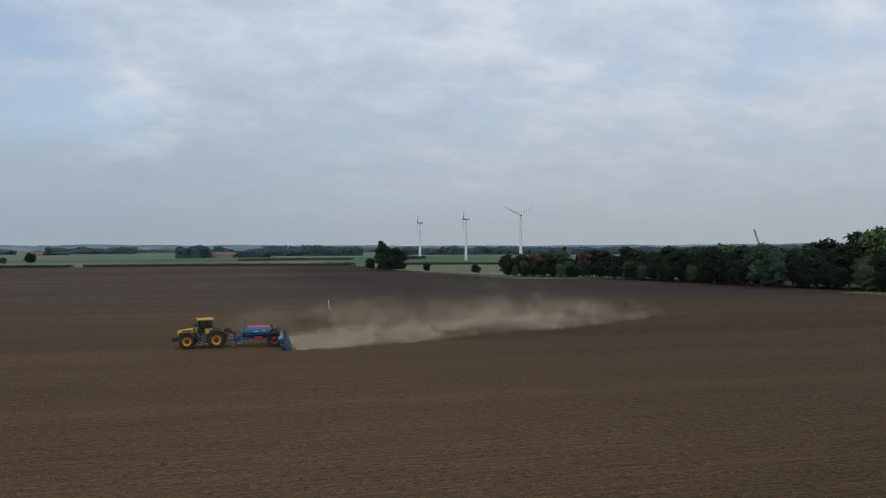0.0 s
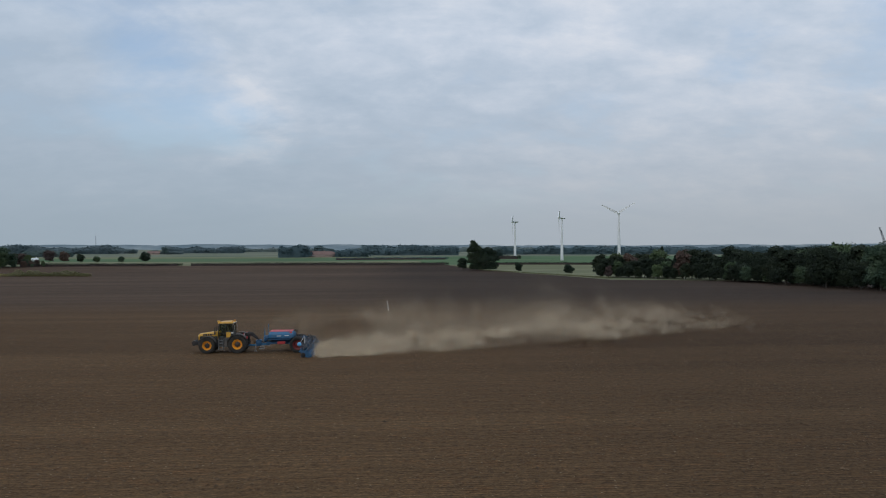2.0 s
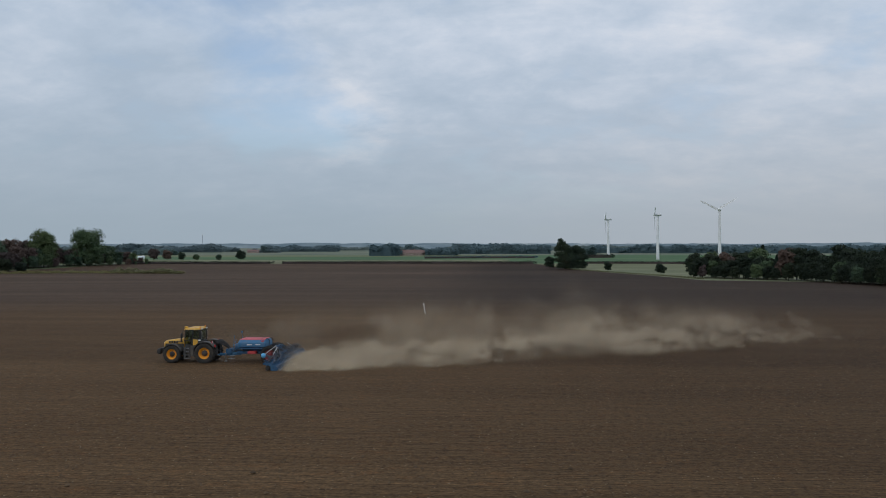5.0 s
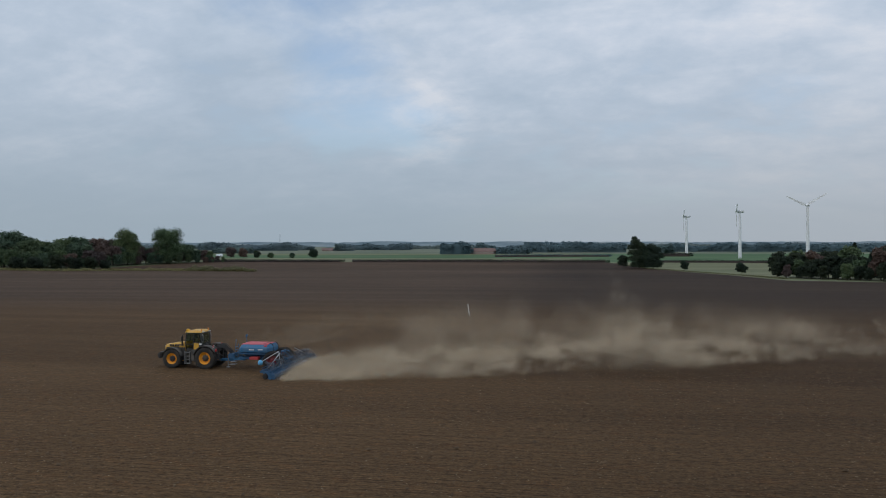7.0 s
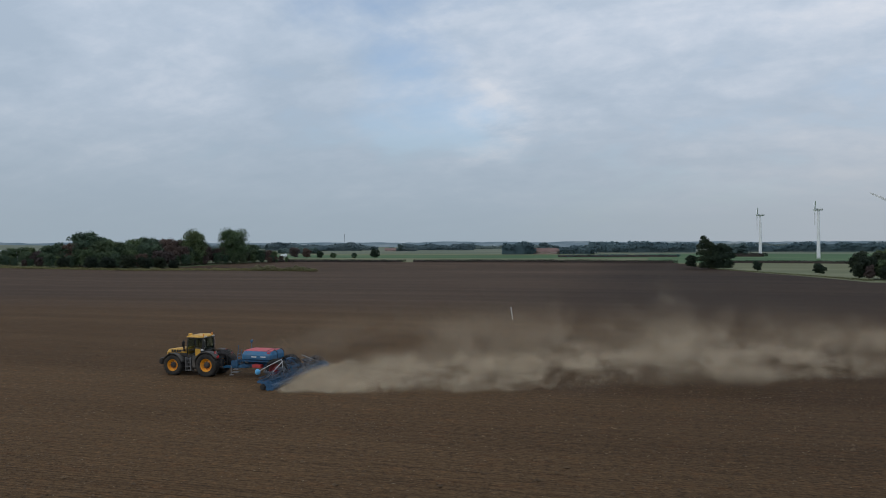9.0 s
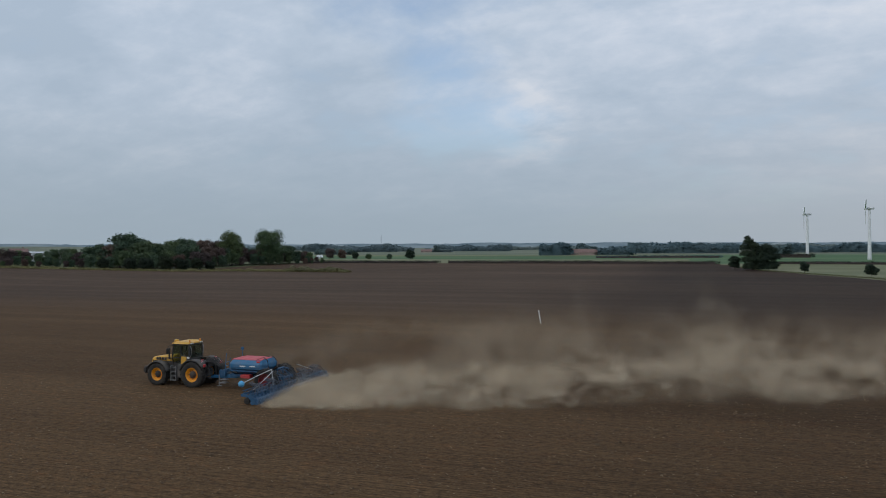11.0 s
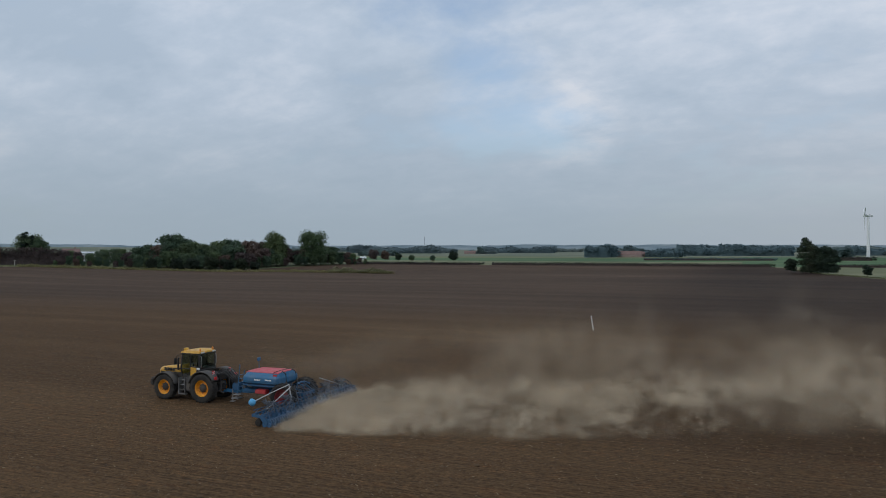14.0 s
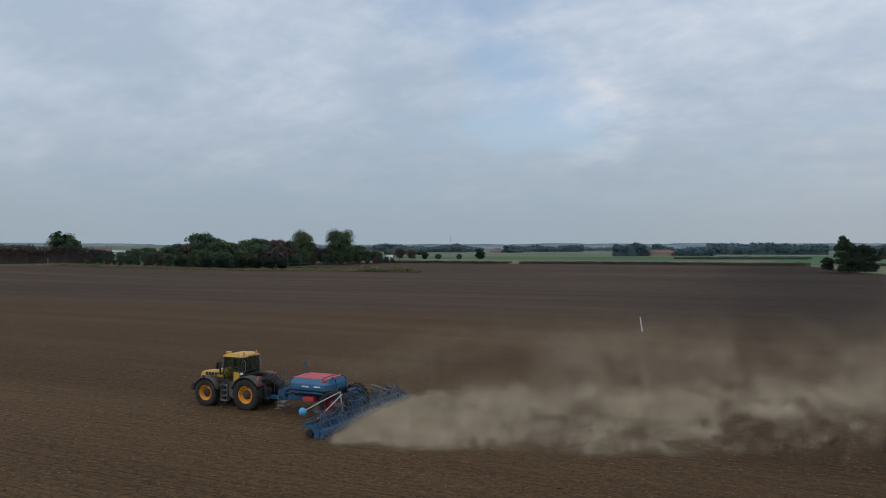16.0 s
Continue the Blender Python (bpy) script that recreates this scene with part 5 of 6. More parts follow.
def build_drill():
    ob = thing("seed_drill", "blue trailed seed drill with red cover and wide boom", "seed drill", "", pose(0, 0, 0))
    # drawbar and main frame
    bm = box(bmesh.new(), (1.02, -0.10, 0.60), (2.2, 0.10, 0.80), 0.02)
    box(bm, (2.0, -0.22, 0.68), (3.2, 0.22, 0.92), 0.03)
    tube(bm, [(1.02, 0, 0.64), (0.82, 0, 0.62)], 0.09, 10)
    part("drawbar", bm, M_BLUE, ob, "blue drawbar")
    bm = box(bmesh.new(), (1.75, -0.38, 0.78), (2.35, 0.38, 1.28), 0.06)
    part("coupling_box", bm, M_BLUE_DARK, ob)
    bm = tube(bmesh.new(), [(1.75, -0.3, 0.9), (1.75, -0.3, 0.12)], 0.045, 8)
    box(bm, (1.62, -0.42, 0.08), (1.9, -0.18, 0.12))
    part("parking_stand", bm, M_STEEL, ob)
    bm = bmesh.new()
    for s in (-1, 1):
        box(bm, (2.9, s * 0.62 - 0.08, 0.86), (7.3, s * 0.62 + 0.08, 1.08), 0.02)
    for x in (2.95, 4.0, 5.2, 6.4, 7.2):
        box(bm, (x - 0.07, -0.54, 0.89), (x + 0.07, 0.54, 1.05))
    for s in (-1, 1):
        box(bm, (3.2, s * 1.15 - 0.04, 1.38), (5.5, s * 1.15 + 0.04, 1.46))
        tube(bm, [(3.3, s * 0.62, 1.05), (3.3, s * 1.15, 1.42)], 0.04, 6)
        tube(bm, [(5.4, s * 0.62, 1.05), (5.4, s * 1.15, 1.42)], 0.04, 6)
    part("main_frame", bm, M_BLUE_DARK, ob, "blue box-section frame")
    # tank
    # shade under the tank is put into the darker blue of this lower part
    bm = hopper(bmesh.new(), [(3.6, 5.3, 0.60, 1.08), (3.35, 5.55, 0.90, 1.32), (3.2, 5.70, 1.10, 1.52), (3.2, 5.70, 1.10, 1.58)])
    part("tank_base", bm, M_BLUE_DARK, ob, "tank underside, its shade put into a darker blue")
    bm = hopper(bmesh.new(), [(3.14, 5.78, 1.16, 1.56), (3.14, 5.78, 1.16, 1.90), (3.17, 5.75, 1.11, 1.98), (3.27, 5.66, 0.90, 2.20)])
    bmesh.ops.bevel(bm, geom=[e for e in bm.edges if abs(e.verts[0].co.z - e.verts[1].co.z) < 1e-4], offset=0.02, segments=2, affect="EDGES")
    tank = part("tank", bm, M_BLUE, ob, "blue steel seed tank")
    bm = bmesh.new()
    secs = []
    for x in np.linspace(3.28, 5.62, 11):
        sag = 0.03 * math.sin((x - 3.28) * 9)
        end = 0.10 if abs(x - 4.45) > 1.15 else 0
        secs.append([(x, -0.92, 2.14), (x, -0.92, 2.21), (x, -0.5, 2.24 + sag * 0.5 - end * 0.2), (x, 0, 2.25 + sag * 0.5 - end * 0.2), (x, 0.5, 2.24 + sag * 0.5 - end * 0.2), (x, 0.92, 2.21), (x, 0.92, 2.14)])
    part("cover", hull(bm, secs), M_LID, tank, "faded red tarpaulin cover")
    for x in (5.30,):
        part("cover_strap", tube(bmesh.new(), [(x, -0.95, 2.12), (x, -0.93, 2.23), (x, -0.5, 2.265), (x, 0, 2.275), (x, 0.5, 2.265), (x, 0.93, 2.23), (x, 0.95, 2.12)], 0.018, 5), M_BLACK, tank)
    for x0, x1, z in ((4.05, 4.5, 1.72), (4.85, 5.3, 1.74)):
        part("marking", box(bmesh.new(), (x0, -1.172, z), (x1, -1.158, z + 0.08)), M_WHITE, tank)
    for s in (-1, 1):
        part("edge_trim", box(bmesh.new(), (3.3, s * 1.165 - 0.012, 1.64), (5.6, s * 1.165 + 0.012, 1.68)), M_BLUE_DARK, tank)
        part("reflector", box(bmesh.new(), (5.36, s * 1.04 - 0.02, 1.96), (5.62, s * 1.04 + 0.02, 2.14)), M_TAIL, tank)
    # ladder rails, walkway, fan
    bm = bmesh.new()
    for y in (-0.95, -0.45):
        tube(bm, [(2.62, y, 0.75), (2.74, y, 1.9), (2.80, y, 2.62 if y < -0.8 else 2.2)], 0.022, 6)
    for k in range(5):
        tube(bm, [(2.63 + 0.03 * k, -0.95, 0.9 + 0.26 * k), (2.63 + 0.03 * k, -0.45, 0.9 + 0.26 * k)], 0.02, 6)
    part("ladder", bm, M_BLUE, ob, "blue access ladder with rails")
    bm = tube(bmesh.new(), [(2.9, 0.95, 1.4), (2.86, 0.95, 2.75)], 0.022, 6)
    box(bm, (2.83, 0.78, 2.60), (2.89, 1.12, 2.82), 0.02)
    part("hose_holder", bm, M_BLUE, ob)
    bm = box(bmesh.new(), (2.2, -1.05, 0.42), (2.75, -0.55, 0.47), 0.01)
    box(bm, (2.3, -1.0, 0.65), (2.75, -0.55, 0.69), 0.01)
    part("foot_step", bm, M_STEEL, ob)
    bm = lathe(bmesh.new(), [(0.12, 2.35), (0.34, 2.37), (0.36, 2.42), (0.36, 2.72), (0.30, 2.80), (0.10, 2.82)], "x", 20, (0.15, 0.35, 1.35))
    part("fan", bm, M_BLUE_DARK, ob, "dark blue fan housing", True)
    bm = bmesh.new()
    for k in range(4):
        y = -0.45 + 0.3 * k
        tube(bm, [(2.95, y, 1.2), (3.6, y, 1.12), (4.8, y, 1.1), (6.2, y, 1.25), (7.0, y * 3, 1.0)], 0.055, 8)
    part("air_pipes", bm, M_BLACK, ob)
    bm = box(bmesh.new(), (4.1, -1.2, 0.90), (4.9, -0.72, 1.16), 0.05)
    part("metering_box", bm, M_RED, ob, "red metering housing")
    bm = box(bmesh.new(), (4.05, 0.72, 0.86), (5.0, 1.28, 1.2), 0.05)
    part("metering_box", bm, M_RED, ob)
    for y in (-0.6, 0.5):
        bm = tube(bmesh.new(), [(5.55, y, 2.14), (5.75, y, 2.30), (5.98, y, 2.16), (6.05, y, 1.6), (6.5, y, 1.2)], 0.042, 8)
        part("delivery_pipe", bm, M_BLACK, ob, "black delivery pipe")
    # carrying wheels
    for s in (-1, 1):
        wheel(ob, 6.25, s * 1.18, 0.84, 0.86, 0.62, 0.50, M_RED_WORN, 18, M_RED_WORN, side=s)
    part("axle", tube(bmesh.new(), [(6.25, -0.9, 0.84), (6.25, 0.9, 0.84)], 0.1, 10), M_BLUE_DARK, ob)
    bm = bmesh.new()
    for s in (-1, 1):
        tube(bm, [(5.3, s * 0.62, 1.1), (6.3, s * 0.7, 1.5), (7.0, s * 0.9, 1.0)], 0.06, 8)
        tube(bm, [(6.6, s * 0.4, 1.05), (6.7, s * 0.4, 1.6), (7.1, s * 0.4, 1.5)], 0.05, 8)
    tube(bm, [(6.7, -0.4, 1.6), (6.7, 0.4, 1.6)], 0.05, 8)
    part("lift_frame", bm, M_BLUE_DARK, ob)
    # boom: centre piece and two wings of parallel beams
    for nm, y0, y1 in (("boom_wing", -5.12, -1.62), ("boom_centre", -1.55, 1.55), ("boom_wing", 1.62, 5.15)):
        bm = bmesh.new()
        for x, z in ((7.15, 0.66), (7.65, 0.62)):
            box(bm, (x - 0.05, y0, z - 0.055), (x + 0.05, y1, z + 0.055), 0.012)
        n = int((y1 - y0) / 0.72)
        for k in range(n + 1):
            y = y0 + 0.05 + (y1 - y0 - 0.1) * k / n
            box(bm, (7.1, y - 0.03, 0.58), (8.0, y + 0.03, 0.64))
            if k < n:
                y2 = y0 + 0.05 + (y1 - y0 - 0.1) * (k + 1) / n
                tube(bm, [(7.15, y, 0.70), (7.15, (y + y2) / 2, 0.88), (7.15, y2, 0.70)], 0.022, 6)
        tube(bm, [(7.15, y0, 0.89), (7.15, y1, 0.89)], 0.024, 6)
        part(nm, bm, M_BLUE_DARK, ob, "blue folding boom section")
    # packer rollers and end plates
    bm = lathe(bmesh.new(), [(0.15, -0.05), (0.215, -0.03), (0.215, 0.03), (0.15, 0.05)], "y", 12)
    for k in range(3):
        q = 2 * math.pi * k / 3
        box(bm, (-0.03, -0.02, -0.03), (0.03, 0.02, 0.03))
        tube(bm, [(0.03 * math.cos(q), 0, 0.03 * math.sin(q)), (0.16 * math.cos(q), 0, 0.16 * math.sin(q))], 0.025, 5)
    ring_mesh = solid("ring", bm, M_BLUE_MID)
    for y0, y1 in ((-5.08, -1.6), (-1.5, 1.5), (1.6, 5.1)):
        bm = tube(bmesh.new(), [(8.02, y0, 0.22), (8.02, y1, 0.22)], 0.045, 8)
        roller = part("press_roller", bm, M_BLUE_DARK, ob, "press roller shaft with rings")
        for k in range(int((y1 - y0) / 0.22)):
            ring = part("ring", ring_mesh, None, roller)
            ring.location = (8.02, y0 + 0.11 + 0.22 * k, 0.22)
            ring.rotation_euler = (0, 0.37 * k, 0)
    for y in (-5.16, 5.2):
        bm = plate(bmesh.new(), [(7.05, 0.54), (7.6, 0.50), (7.9, 0.16), (8.1, 0.18), (8.05, 0.42), (7.7, 0.64), (7.05, 0.70)], y - 0.02, y + 0.02)
        part("end_plate", bm, M_BLUE_DARK, ob)
    # coulters, two staggered rows
    unit = coulter_mesh()
    unit.transform(Matrix.Diagonal((0.78, 0.9, 0.74, 1)))
    unit = solid("coulter", unit, M_BLUE_MID)
    for k in range(48):
        c = part("coulter", unit, None, ob)
        c.location = (7.22 if k % 2 else 7.72, -5.04 + 0.214 * k, 0.60)
    # rear harrow
    for y0 in (-5.08, -3.02, -0.96, 1.1, 3.16):
        bm = tube(bmesh.new(), [(8.2, y0, 0.44), (8.2, y0 + 1.95, 0.44)], 0.02, 6)
        for k in range(3):
            tube(bm, [(7.95, y0 + 0.3 + 0.7 * k, 0.60), (8.2, y0 + 0.3 + 0.7 * k, 0.44)], 0.02, 5)
        part("harrow_bar", bm, M_BLUE_DARK, ob)
    tine = bmesh.new()
    tube(tine, [(0, 0, 0), (0.10, 0, -0.12), (0.16, 0.02, -0.30), (0.30, 0.03, -0.45)], 0.012, 5)
    tine = solid("tine", tine, M_STEEL)
    for k in range(58):
        c = part("tine", tine, None, ob)
        c.location = (8.2, -5.06 + 0.176 * k, 0.46)
    # distributor heads with seed hoses
    rnd = random.Random(3)
    for y in (-4.0, -2.2, 2.2, 4.0):
        bm = tube(bmesh.new(), [(7.3, y, 0.65), (7.3, y, 1.02)], 0.06, 10)
        lathe(bm, [(0.08, 0.97), (0.15, 1.01), (0.16, 1.06), (0.10, 1.10), (0.03, 1.12)], "z", 18, (7.3, y, 0))
        head = part("distributor", bm, M_HOSE, ob, "grey distributor head with seed hoses", True)
        for k in range(12):
            q = 2 * math.pi * k / 12
            ty = y + (k - 5.5) * 0.17
            tx = 7.35 if k % 2 else 7.85
            ex, ey = 7.3 + 0.36 * math.cos(q), y + 0.36 * math.sin(q)
            hose = tube(bmesh.new(), [(7.3 + 0.2 * math.cos(q), y + 0.2 * math.sin(q), 1.05), (ex, ey, 1.16 + rnd.uniform(-0.08, 0.12)), ((ex + tx) / 2 + 0.1, (ey + ty) / 2, 1.05 + rnd.uniform(-0.12, 0.14)), (tx + 0.06, ty, 0.78), (tx + 0.08, ty, 0.64)], 0.024, 6)
            part("hose", hose, M_HOSE, head)
    # folding rams and track markers
    for s in (-1, 1):
        bm = tube(bmesh.new(), [(7.05, s * 1.65, 1.62), (7.10, s * 2.9, 1.22)], 0.034, 8)
        tube(bm, [(7.10, s * 2.9, 1.22), (7.14, s * 4.2, 0.80)], 0.022, 8)
        part("folding_ram", bm, M_PALE_STEEL, ob, "pale hydraulic folding ram")
        if s < 0:
            bm = tube(bmesh.new(), [(6.95, -1.7, 1.75), (6.92, -3.4, 1.58), (6.88, -5.05, 1.36)], 0.030, 8)
            tube(bm, [(6.95, -1.7, 1.75), (7.15, -1.7, 0.7)], 0.035, 8)
            arm = part("marker_arm", bm, M_PALE_STEEL, ob, "pale marker arm")
            bm = lathe(bmesh.new(), [(0.04, -0.18), (0.15, -0.14), (0.22, 0.0), (0.15, 0.14), (0.04, 0.18)], "y", 18, (6.88, -5.2, 1.34))
            part("marker_disc", bm, M_LIGHTBLUE, arm, "light blue round marker", True)
        bm = lathe(bmesh.new(), [(0.19, -0.10), (0.22, 0), (0.19, 0.10)], "y", 18, (7.45, s * 5.05, 0.24))
        tube(bm, [(7.45, s * 5.05, 0.24), (7.45, s * 5.05, 0.6)], 0.04, 6)
        part("support_wheel", bm, M_TYRE, ob)
    # the boom sits close behind the wheels
    for o in ob.children:
        if o.name.split(".")[0] in ("boom_wing", "boom_centre", "press_roller", "end_plate", "coulter", "harrow_bar", "tine", "distributor", "support_wheel"):
            o.location.x -= 0.22
    # loose hoses over the middle
    bm = bmesh.new()
    for k in range(9):
        y = -1.1 + 0.27 * k
        tube(bm, [(6.5, y * 0.5, 1.2), (6.8, y * 0.8, 1.45 + rnd.uniform(-0.1, 0.1)), (7.1, y, 1.15), (7.4, y * 1.3, 0.9), (7.6, y * 1.5, 0.66)], 0.026, 6)
    part("seed_hoses", bm, M_HOSE, ob)
    return ob


build_drill()


# ---------------- dust, straw and clods ----------------
def lattice(shape, seed):
    return np.random.default_rng(seed).uniform(0, 1, shape)


def smooth_noise(x, y, z, grid):
    """Value noise on a repeating lattice, all points at once."""
    n = grid.shape[0]
    i, j, k = np.floor(x).astype(int), np.floor(y).astype(int), np.floor(z).astype(int)
    u, v, w = x - i, y - j, z - k
    u, v, w = u * u * (3 - 2 * u), v * v * (3 - 2 * v), w * w * (3 - 2 * w)
    out = 0
    for a in (0, 1):
        for b in (0, 1):
            for c in (0, 1):
                out = out + grid[(i + a) % n, (j + b) % n, (k + c) % n] * (u if a else 1 - u) * (v if b else 1 - v) * (w if c else 1 - w)
    return out


def wisp_mesh(name, pts, size, strength, rnd):
    """Uneven cupped flakes of six corners, thickest in the middle and thinning to nothing at the rim."""
    m = len(pts)
    a = rnd.normal(0, 1, (m, 3))
    a /= np.linalg.norm(a, axis=1, keepdims=True)
    b = np.cross(a, rnd.normal(0, 1, (m, 3)))
    b /= np.linalg.norm(b, axis=1, keepdims=True)
    c = np.cross(a, b)
    ring = []
    for k in range(6):
        q = 2 * math.pi * k / 6
        r = size[:, None] * rnd.uniform(0.6, 1.2, (m, 1))
        ring.append(pts + r * (math.cos(q) * a * 1.3 + math.sin(q) * b) + c * size[:, None] * rnd.normal(0, 0.2, (m, 1)))
    v = np.stack([pts + c * size[:, None] * 0.2, *ring], axis=1)
    v[:, :, 2] = np.maximum(v[:, :, 2], 0.015)
    base = 7 * np.arange(m)[:, None]
    faces = np.concatenate([base + np.array([[0, 1 + k, 1 + (k + 1) % 6]]) for k in range(6)])
    me = mesh_np(name, v.reshape(-1, 3), faces)
    body = me.attributes.new("thickness", "FLOAT", "POINT")
    val = np.zeros((m, 7), dtype=np.float32)
    val[:, 0] = strength
    body.data.foreach_set("value", val.ravel())
    me.materials.append(M_DUST)
    return me


def dust_plume(count, seed):
    """Dry soil whirled up behind the boom, drifting to one side and thinning out."""
    rnd = np.random.default_rng(seed)
    grid = lattice((32, 32, 32), seed + 1)
    kept, have = [], 0
    while have < count:
        n = 120000
        s = 62 * rnd.uniform(0, 1, n) ** 1.85 - 0.4                 # metres behind the boom
        across = rnd.uniform(0, 1, n)
        y = -5.5 + 11.0 * across + np.maximum(s, 0) * (0.30 + 0.16 * across) + 0.0026 * np.maximum(s, 0) ** 2 + rnd.normal(0, 0.25, n) * (1 + s / 20)
        x = 8.3 + 1.1 * np.clip(1 - 3 * across, 0, 1) + s + rnd.normal(0, 0.2, n)
        y = y + 3.4 * (smooth_noise(x / 3.6 + 5, x * 0 + 1.7, x * 0 + 4.1, grid) - 0.5) * np.clip(s / 10, 0, 1) * (1 - 0.6 * across)   # ragged near edge
        swell = smooth_noise(x / 4.5 + 2, y / 6.0, x * 0 + 0.3, grid)
        spike = smooth_noise(x / 1.9 + 7, y / 3.0, x * 0 + 2.3, grid)
        tall = (0.30 + 0.55 * across + 0.84 * (1 - np.exp(-np.maximum(s, 0) / 12))) * (0.30 + 0.8 * swell + 2.2 * swell ** 5 + 2.2 * spike ** 4)
        tall = tall * (1 + 1.3 * np.exp(-((s - 23) / 8) ** 2) * spike ** 2)
        calm = np.clip(np.abs(across - 0.45) * 4 - 0.7, 0, 1)       # it rises at once behind the middle, later behind the wings
        tall = tall * (1 - 0.70 * calm * np.clip(1 - s / 7.0, 0, 1))
        z = tall * np.abs(rnd.normal(0, 0.62, n)) ** 1.15
        lean = x + 0.7 * z                                          # billows lean back with the wind
        d = 0.42 * smooth_noise(lean / 6.0, y / 4.5, z / 3.2 + 3, grid) + 0.34 * smooth_noise(lean / 2.4 + 9, y / 2.4, z / 1.7, grid) + 0.24 * smooth_noise(lean / 0.9, y / 1.0 + 5, z / 0.9, grid)
        patch = smooth_noise(x / 11.0 + 4, y / 9.0, x * 0 + 0.5, grid)
        lim = np.clip((d + 0.34 * (patch - 0.5) - 0.455) * 6.0, 0.015, 1.0)
        streak = np.clip(0.5 + 1.3 * (smooth_noise(lean / 1.5 + 11, y / 0.9, z / 0.5 + 6, grid) - 0.3), 0.45, 1.0)
        lim = np.maximum(lim, 0.90 * streak * np.exp(-z / 0.55) * np.exp(-np.maximum(s, 0) / 18))
        lim = np.maximum(lim, 0.45 * streak * np.exp(-np.maximum(s, 0) / 10) * np.clip(1.25 - across, 0, 1))
        lim = lim * np.clip(0.45 + s / 2.0, 0, 1) * np.exp(-(np.maximum(s, 0) / 31) ** 1.7)
        keep = rnd.uniform(0, 1, n) < lim
        kept.append(np.stack([x, y, np.maximum(z, 0.03), s], axis=1)[keep])
        have += int(keep.sum())
    q = np.concatenate(kept)[:count]
    size = (0.27 + 0.006 * np.maximum(q[:, 3], 0) + 0.05 * q[:, 2]) * rnd.uniform(0.6, 1.5, count)
    size = np.minimum(size, 0.22 + 0.9 * q[:, 2])
    me = wisp_mesh("dust_plume", q[:, :3], size, rnd.uniform(0.6, 1.3, count) / (1 + 0.45 * q[:, 2]), rnd)
    return tagged(new("dust_plume", me), "pale drifting dust cloud raised behind the drill", "dust", kind="stuff")


def dust_haze(count, seed):
    """Older, much thinner dust that hangs over the field beyond the drill's pass."""
    rnd = np.random.default_rng(seed)
    grid = lattice((32, 32, 32), seed + 1)
    x = rnd.uniform(-4, 60, 6 * count)
    y = 3 + 32 * rnd.uniform(0, 1, 6 * count) ** 1.5
    z = np.abs(rnd.normal(0, 1, 6 * count)) * (1.0 + 0.02 * y)
    lim = smooth_noise(x / 9.0, y / 14.0, z / 6 + 3, grid) * 0.6 + smooth_noise(x / 3.5 + 9, y / 6.0, z / 4, grid) * 0.4
    front = np.clip((x + 4 - 0.1 * y) / 9, 0, 1)
    keep = (rnd.uniform(0, 1, 6 * count) < np.clip((lim - 0.36) * 3.2, 0, 1) * front) & ((y > 6) | (x > 7.0))
    p_ = np.stack([x, y, z + 0.3], axis=1)[keep][:count]
    size = (0.65 + 0.02 * p_[:, 1]) * rnd.uniform(0.6, 1.5, len(p_))
    size = np.minimum(size, 0.2 + 0.9 * p_[:, 2])
    me = wisp_mesh("dust_haze", p_, size, HAZE * rnd.uniform(0.5, 1.3, len(p_)), rnd)
    return tagged(new("dust_haze", me), "thin old dust haze hanging over the field", "dust", kind="stuff")


HAZE = 0.235
dust_plume(54000, 5)
dust_haze(10000, 15)


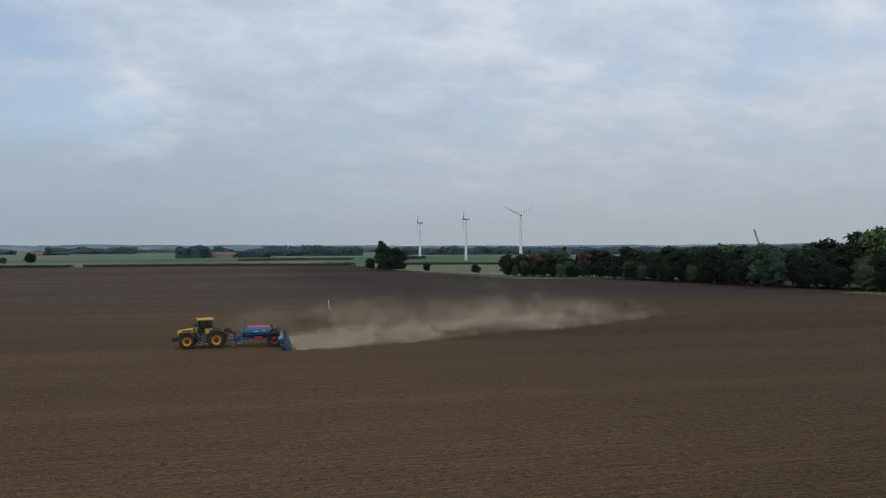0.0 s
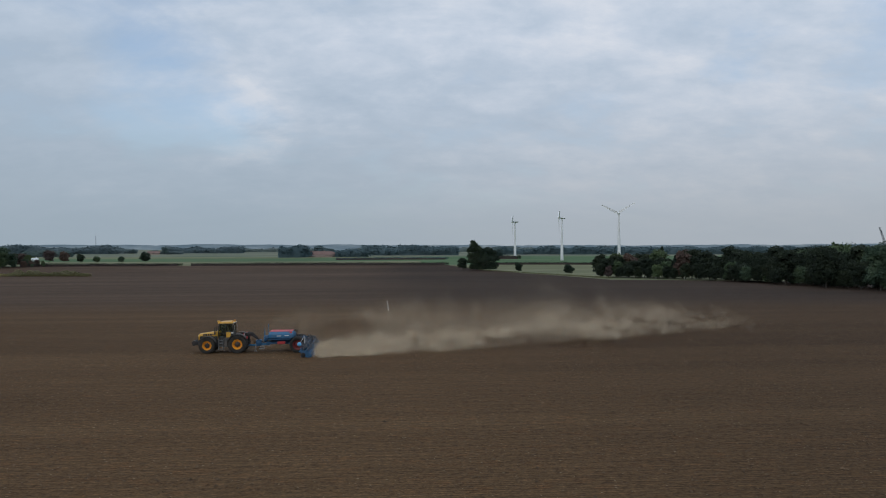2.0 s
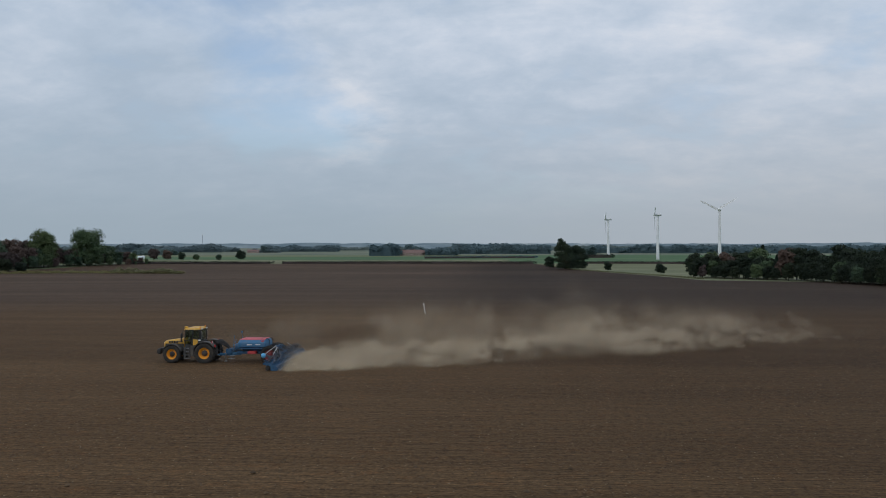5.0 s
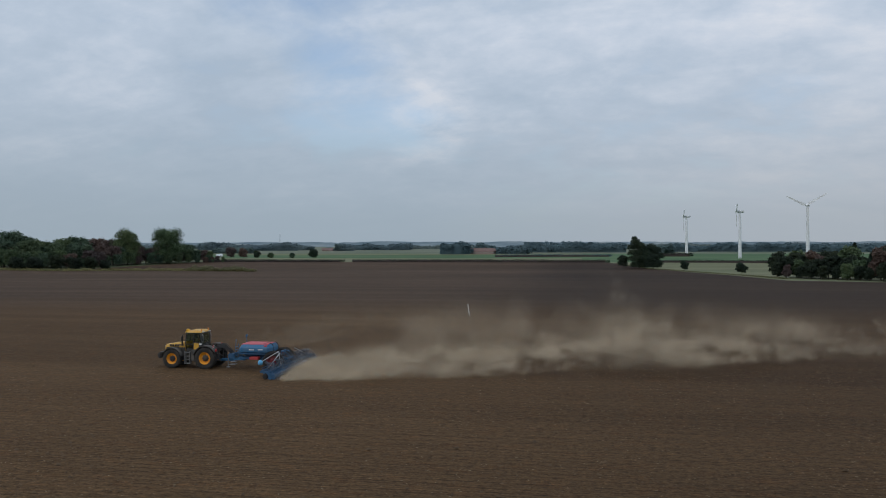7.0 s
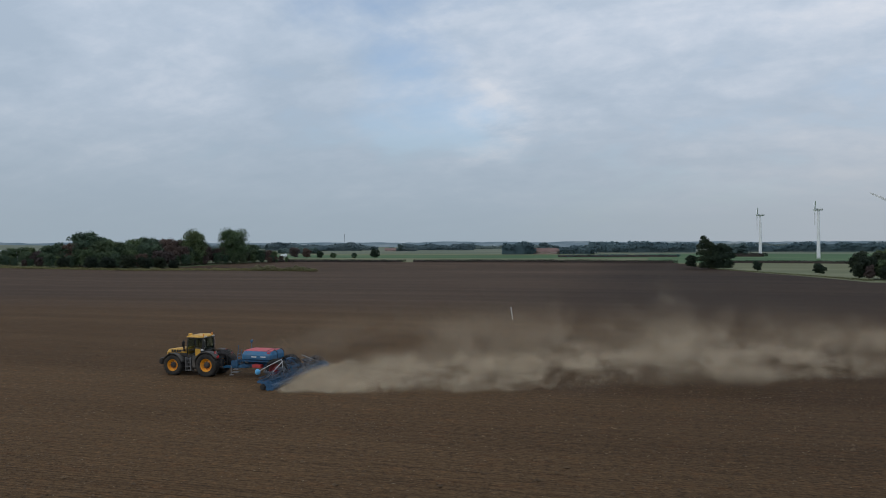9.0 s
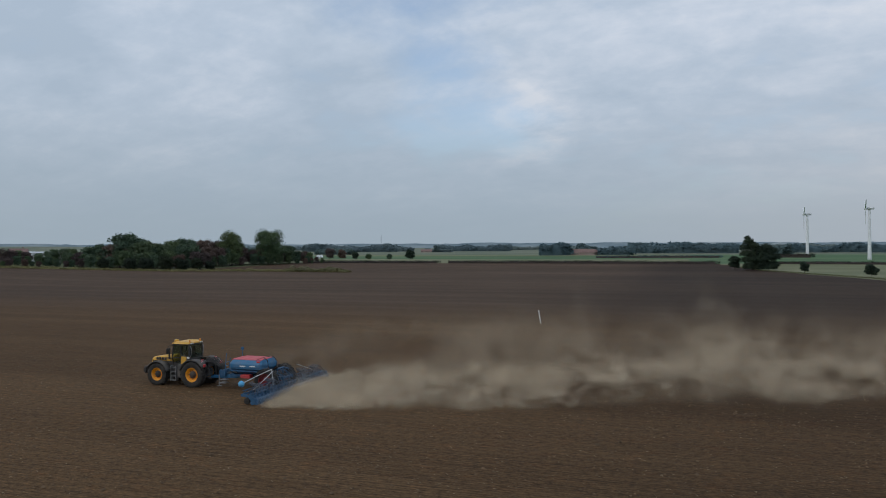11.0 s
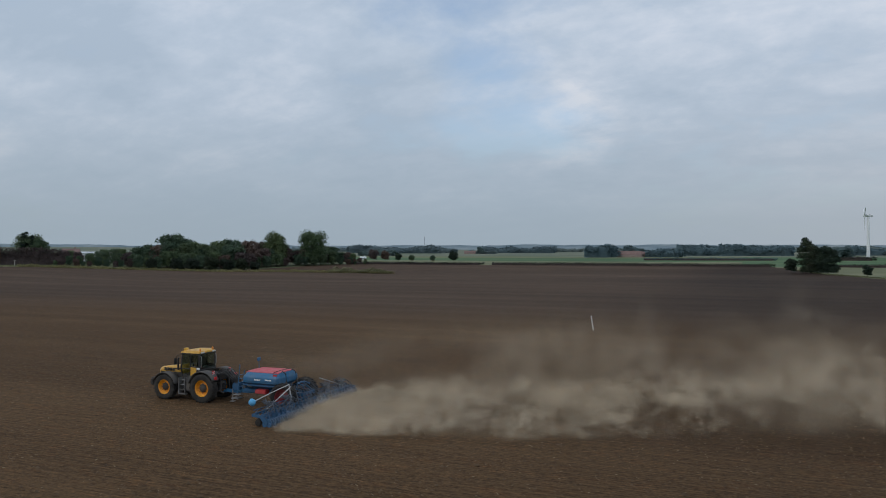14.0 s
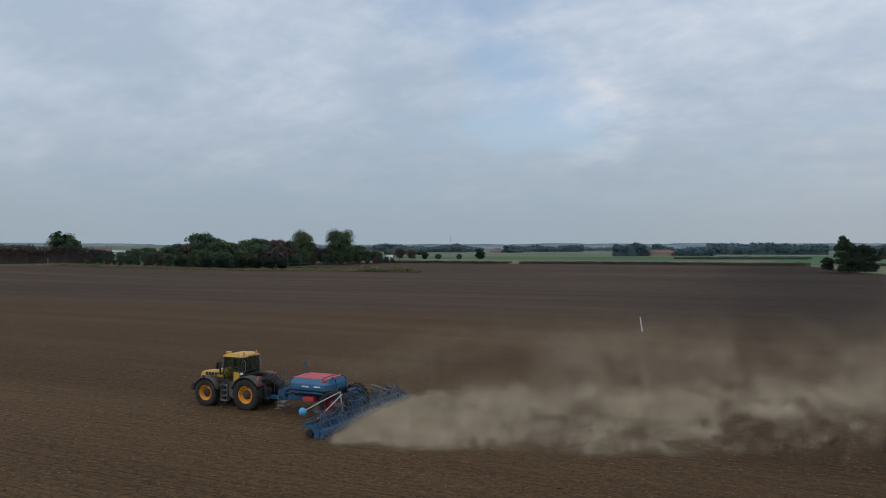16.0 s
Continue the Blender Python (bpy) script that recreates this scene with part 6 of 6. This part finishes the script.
def scatter(name, label, category, count, mat, seed, make, reach):
    rnd = np.random.default_rng(seed)
    x = rnd.uniform(-75, 120, count)
    y = -62 + 3 + (reach + 62) * rnd.uniform(0, 1, count) ** 1.5 - 30
    v, f = make(x, y, rnd)
    me = mesh_np(name, v, f)
    me.materials.append(mat)
    return tagged(new(name, me), label, category, kind="stuff")


def straw_bits(x, y, rnd):
    n = len(x)
    q = rnd.normal(0, 0.7, n)
    l_ = rnd.uniform(0.015, 0.065, n)
    w = rnd.uniform(0.006, 0.014, n)
    tilt = rnd.normal(0, 0.25, n)
    c, s = np.cos(q), np.sin(q)
    base = np.stack([x, y, np.full(n, 0.04)], axis=1)
    along = np.stack([c, s, tilt], axis=1) * l_[:, None]
    side = np.stack([-s, c, np.zeros(n)], axis=1) * w[:, None]
    rise = np.stack([np.zeros(n), np.zeros(n), w * 1.4], axis=1)
    v = np.stack([base - along - side, base - along + side, base - along + rise, base + along - side, base + along + side, base + along + rise], axis=1).reshape(-1, 3)
    k = 6 * np.arange(n)[:, None]
    f = np.concatenate([k + np.array([[0, 3, 5, 2]]), k + np.array([[2, 5, 4, 1]]), k + np.array([[0, 1, 4, 3]])])
    return v, f


def clod_lumps(x, y, rnd):
    n = len(x)
    r = rnd.uniform(0.025, 0.075, n) * (1 + 0.8 * (rnd.uniform(0, 1, n) > 0.94))
    o = np.array([[1, 0, 0], [0, 1, 0], [-1, 0, 0], [0, -1, 0], [0, 0, 0.8], [0.3, 0.2, -0.5]])
    jit = 1 + rnd.normal(0, 0.25, (n, 6, 3))
    v = (np.stack([x, y, r * 0.35], axis=1)[:, None, :] + o[None] * jit * r[:, None, None]).reshape(-1, 3)
    k = 6 * np.arange(n)[:, None]
    f = np.concatenate([k + np.array([t_]) for t_ in ((0, 1, 4), (1, 2, 4), (2, 3, 4), (3, 0, 4))])
    return v, f


scatter("straw_litter", "scattered pale straw and stubble bits on soil", "straw", 26000, M_STRAW, 11, straw_bits, 60)
scatter("soil_clods", "loose brown soil clods on the worked field", "clods", 70000, M_CLOD, 12, clod_lumps, 60)
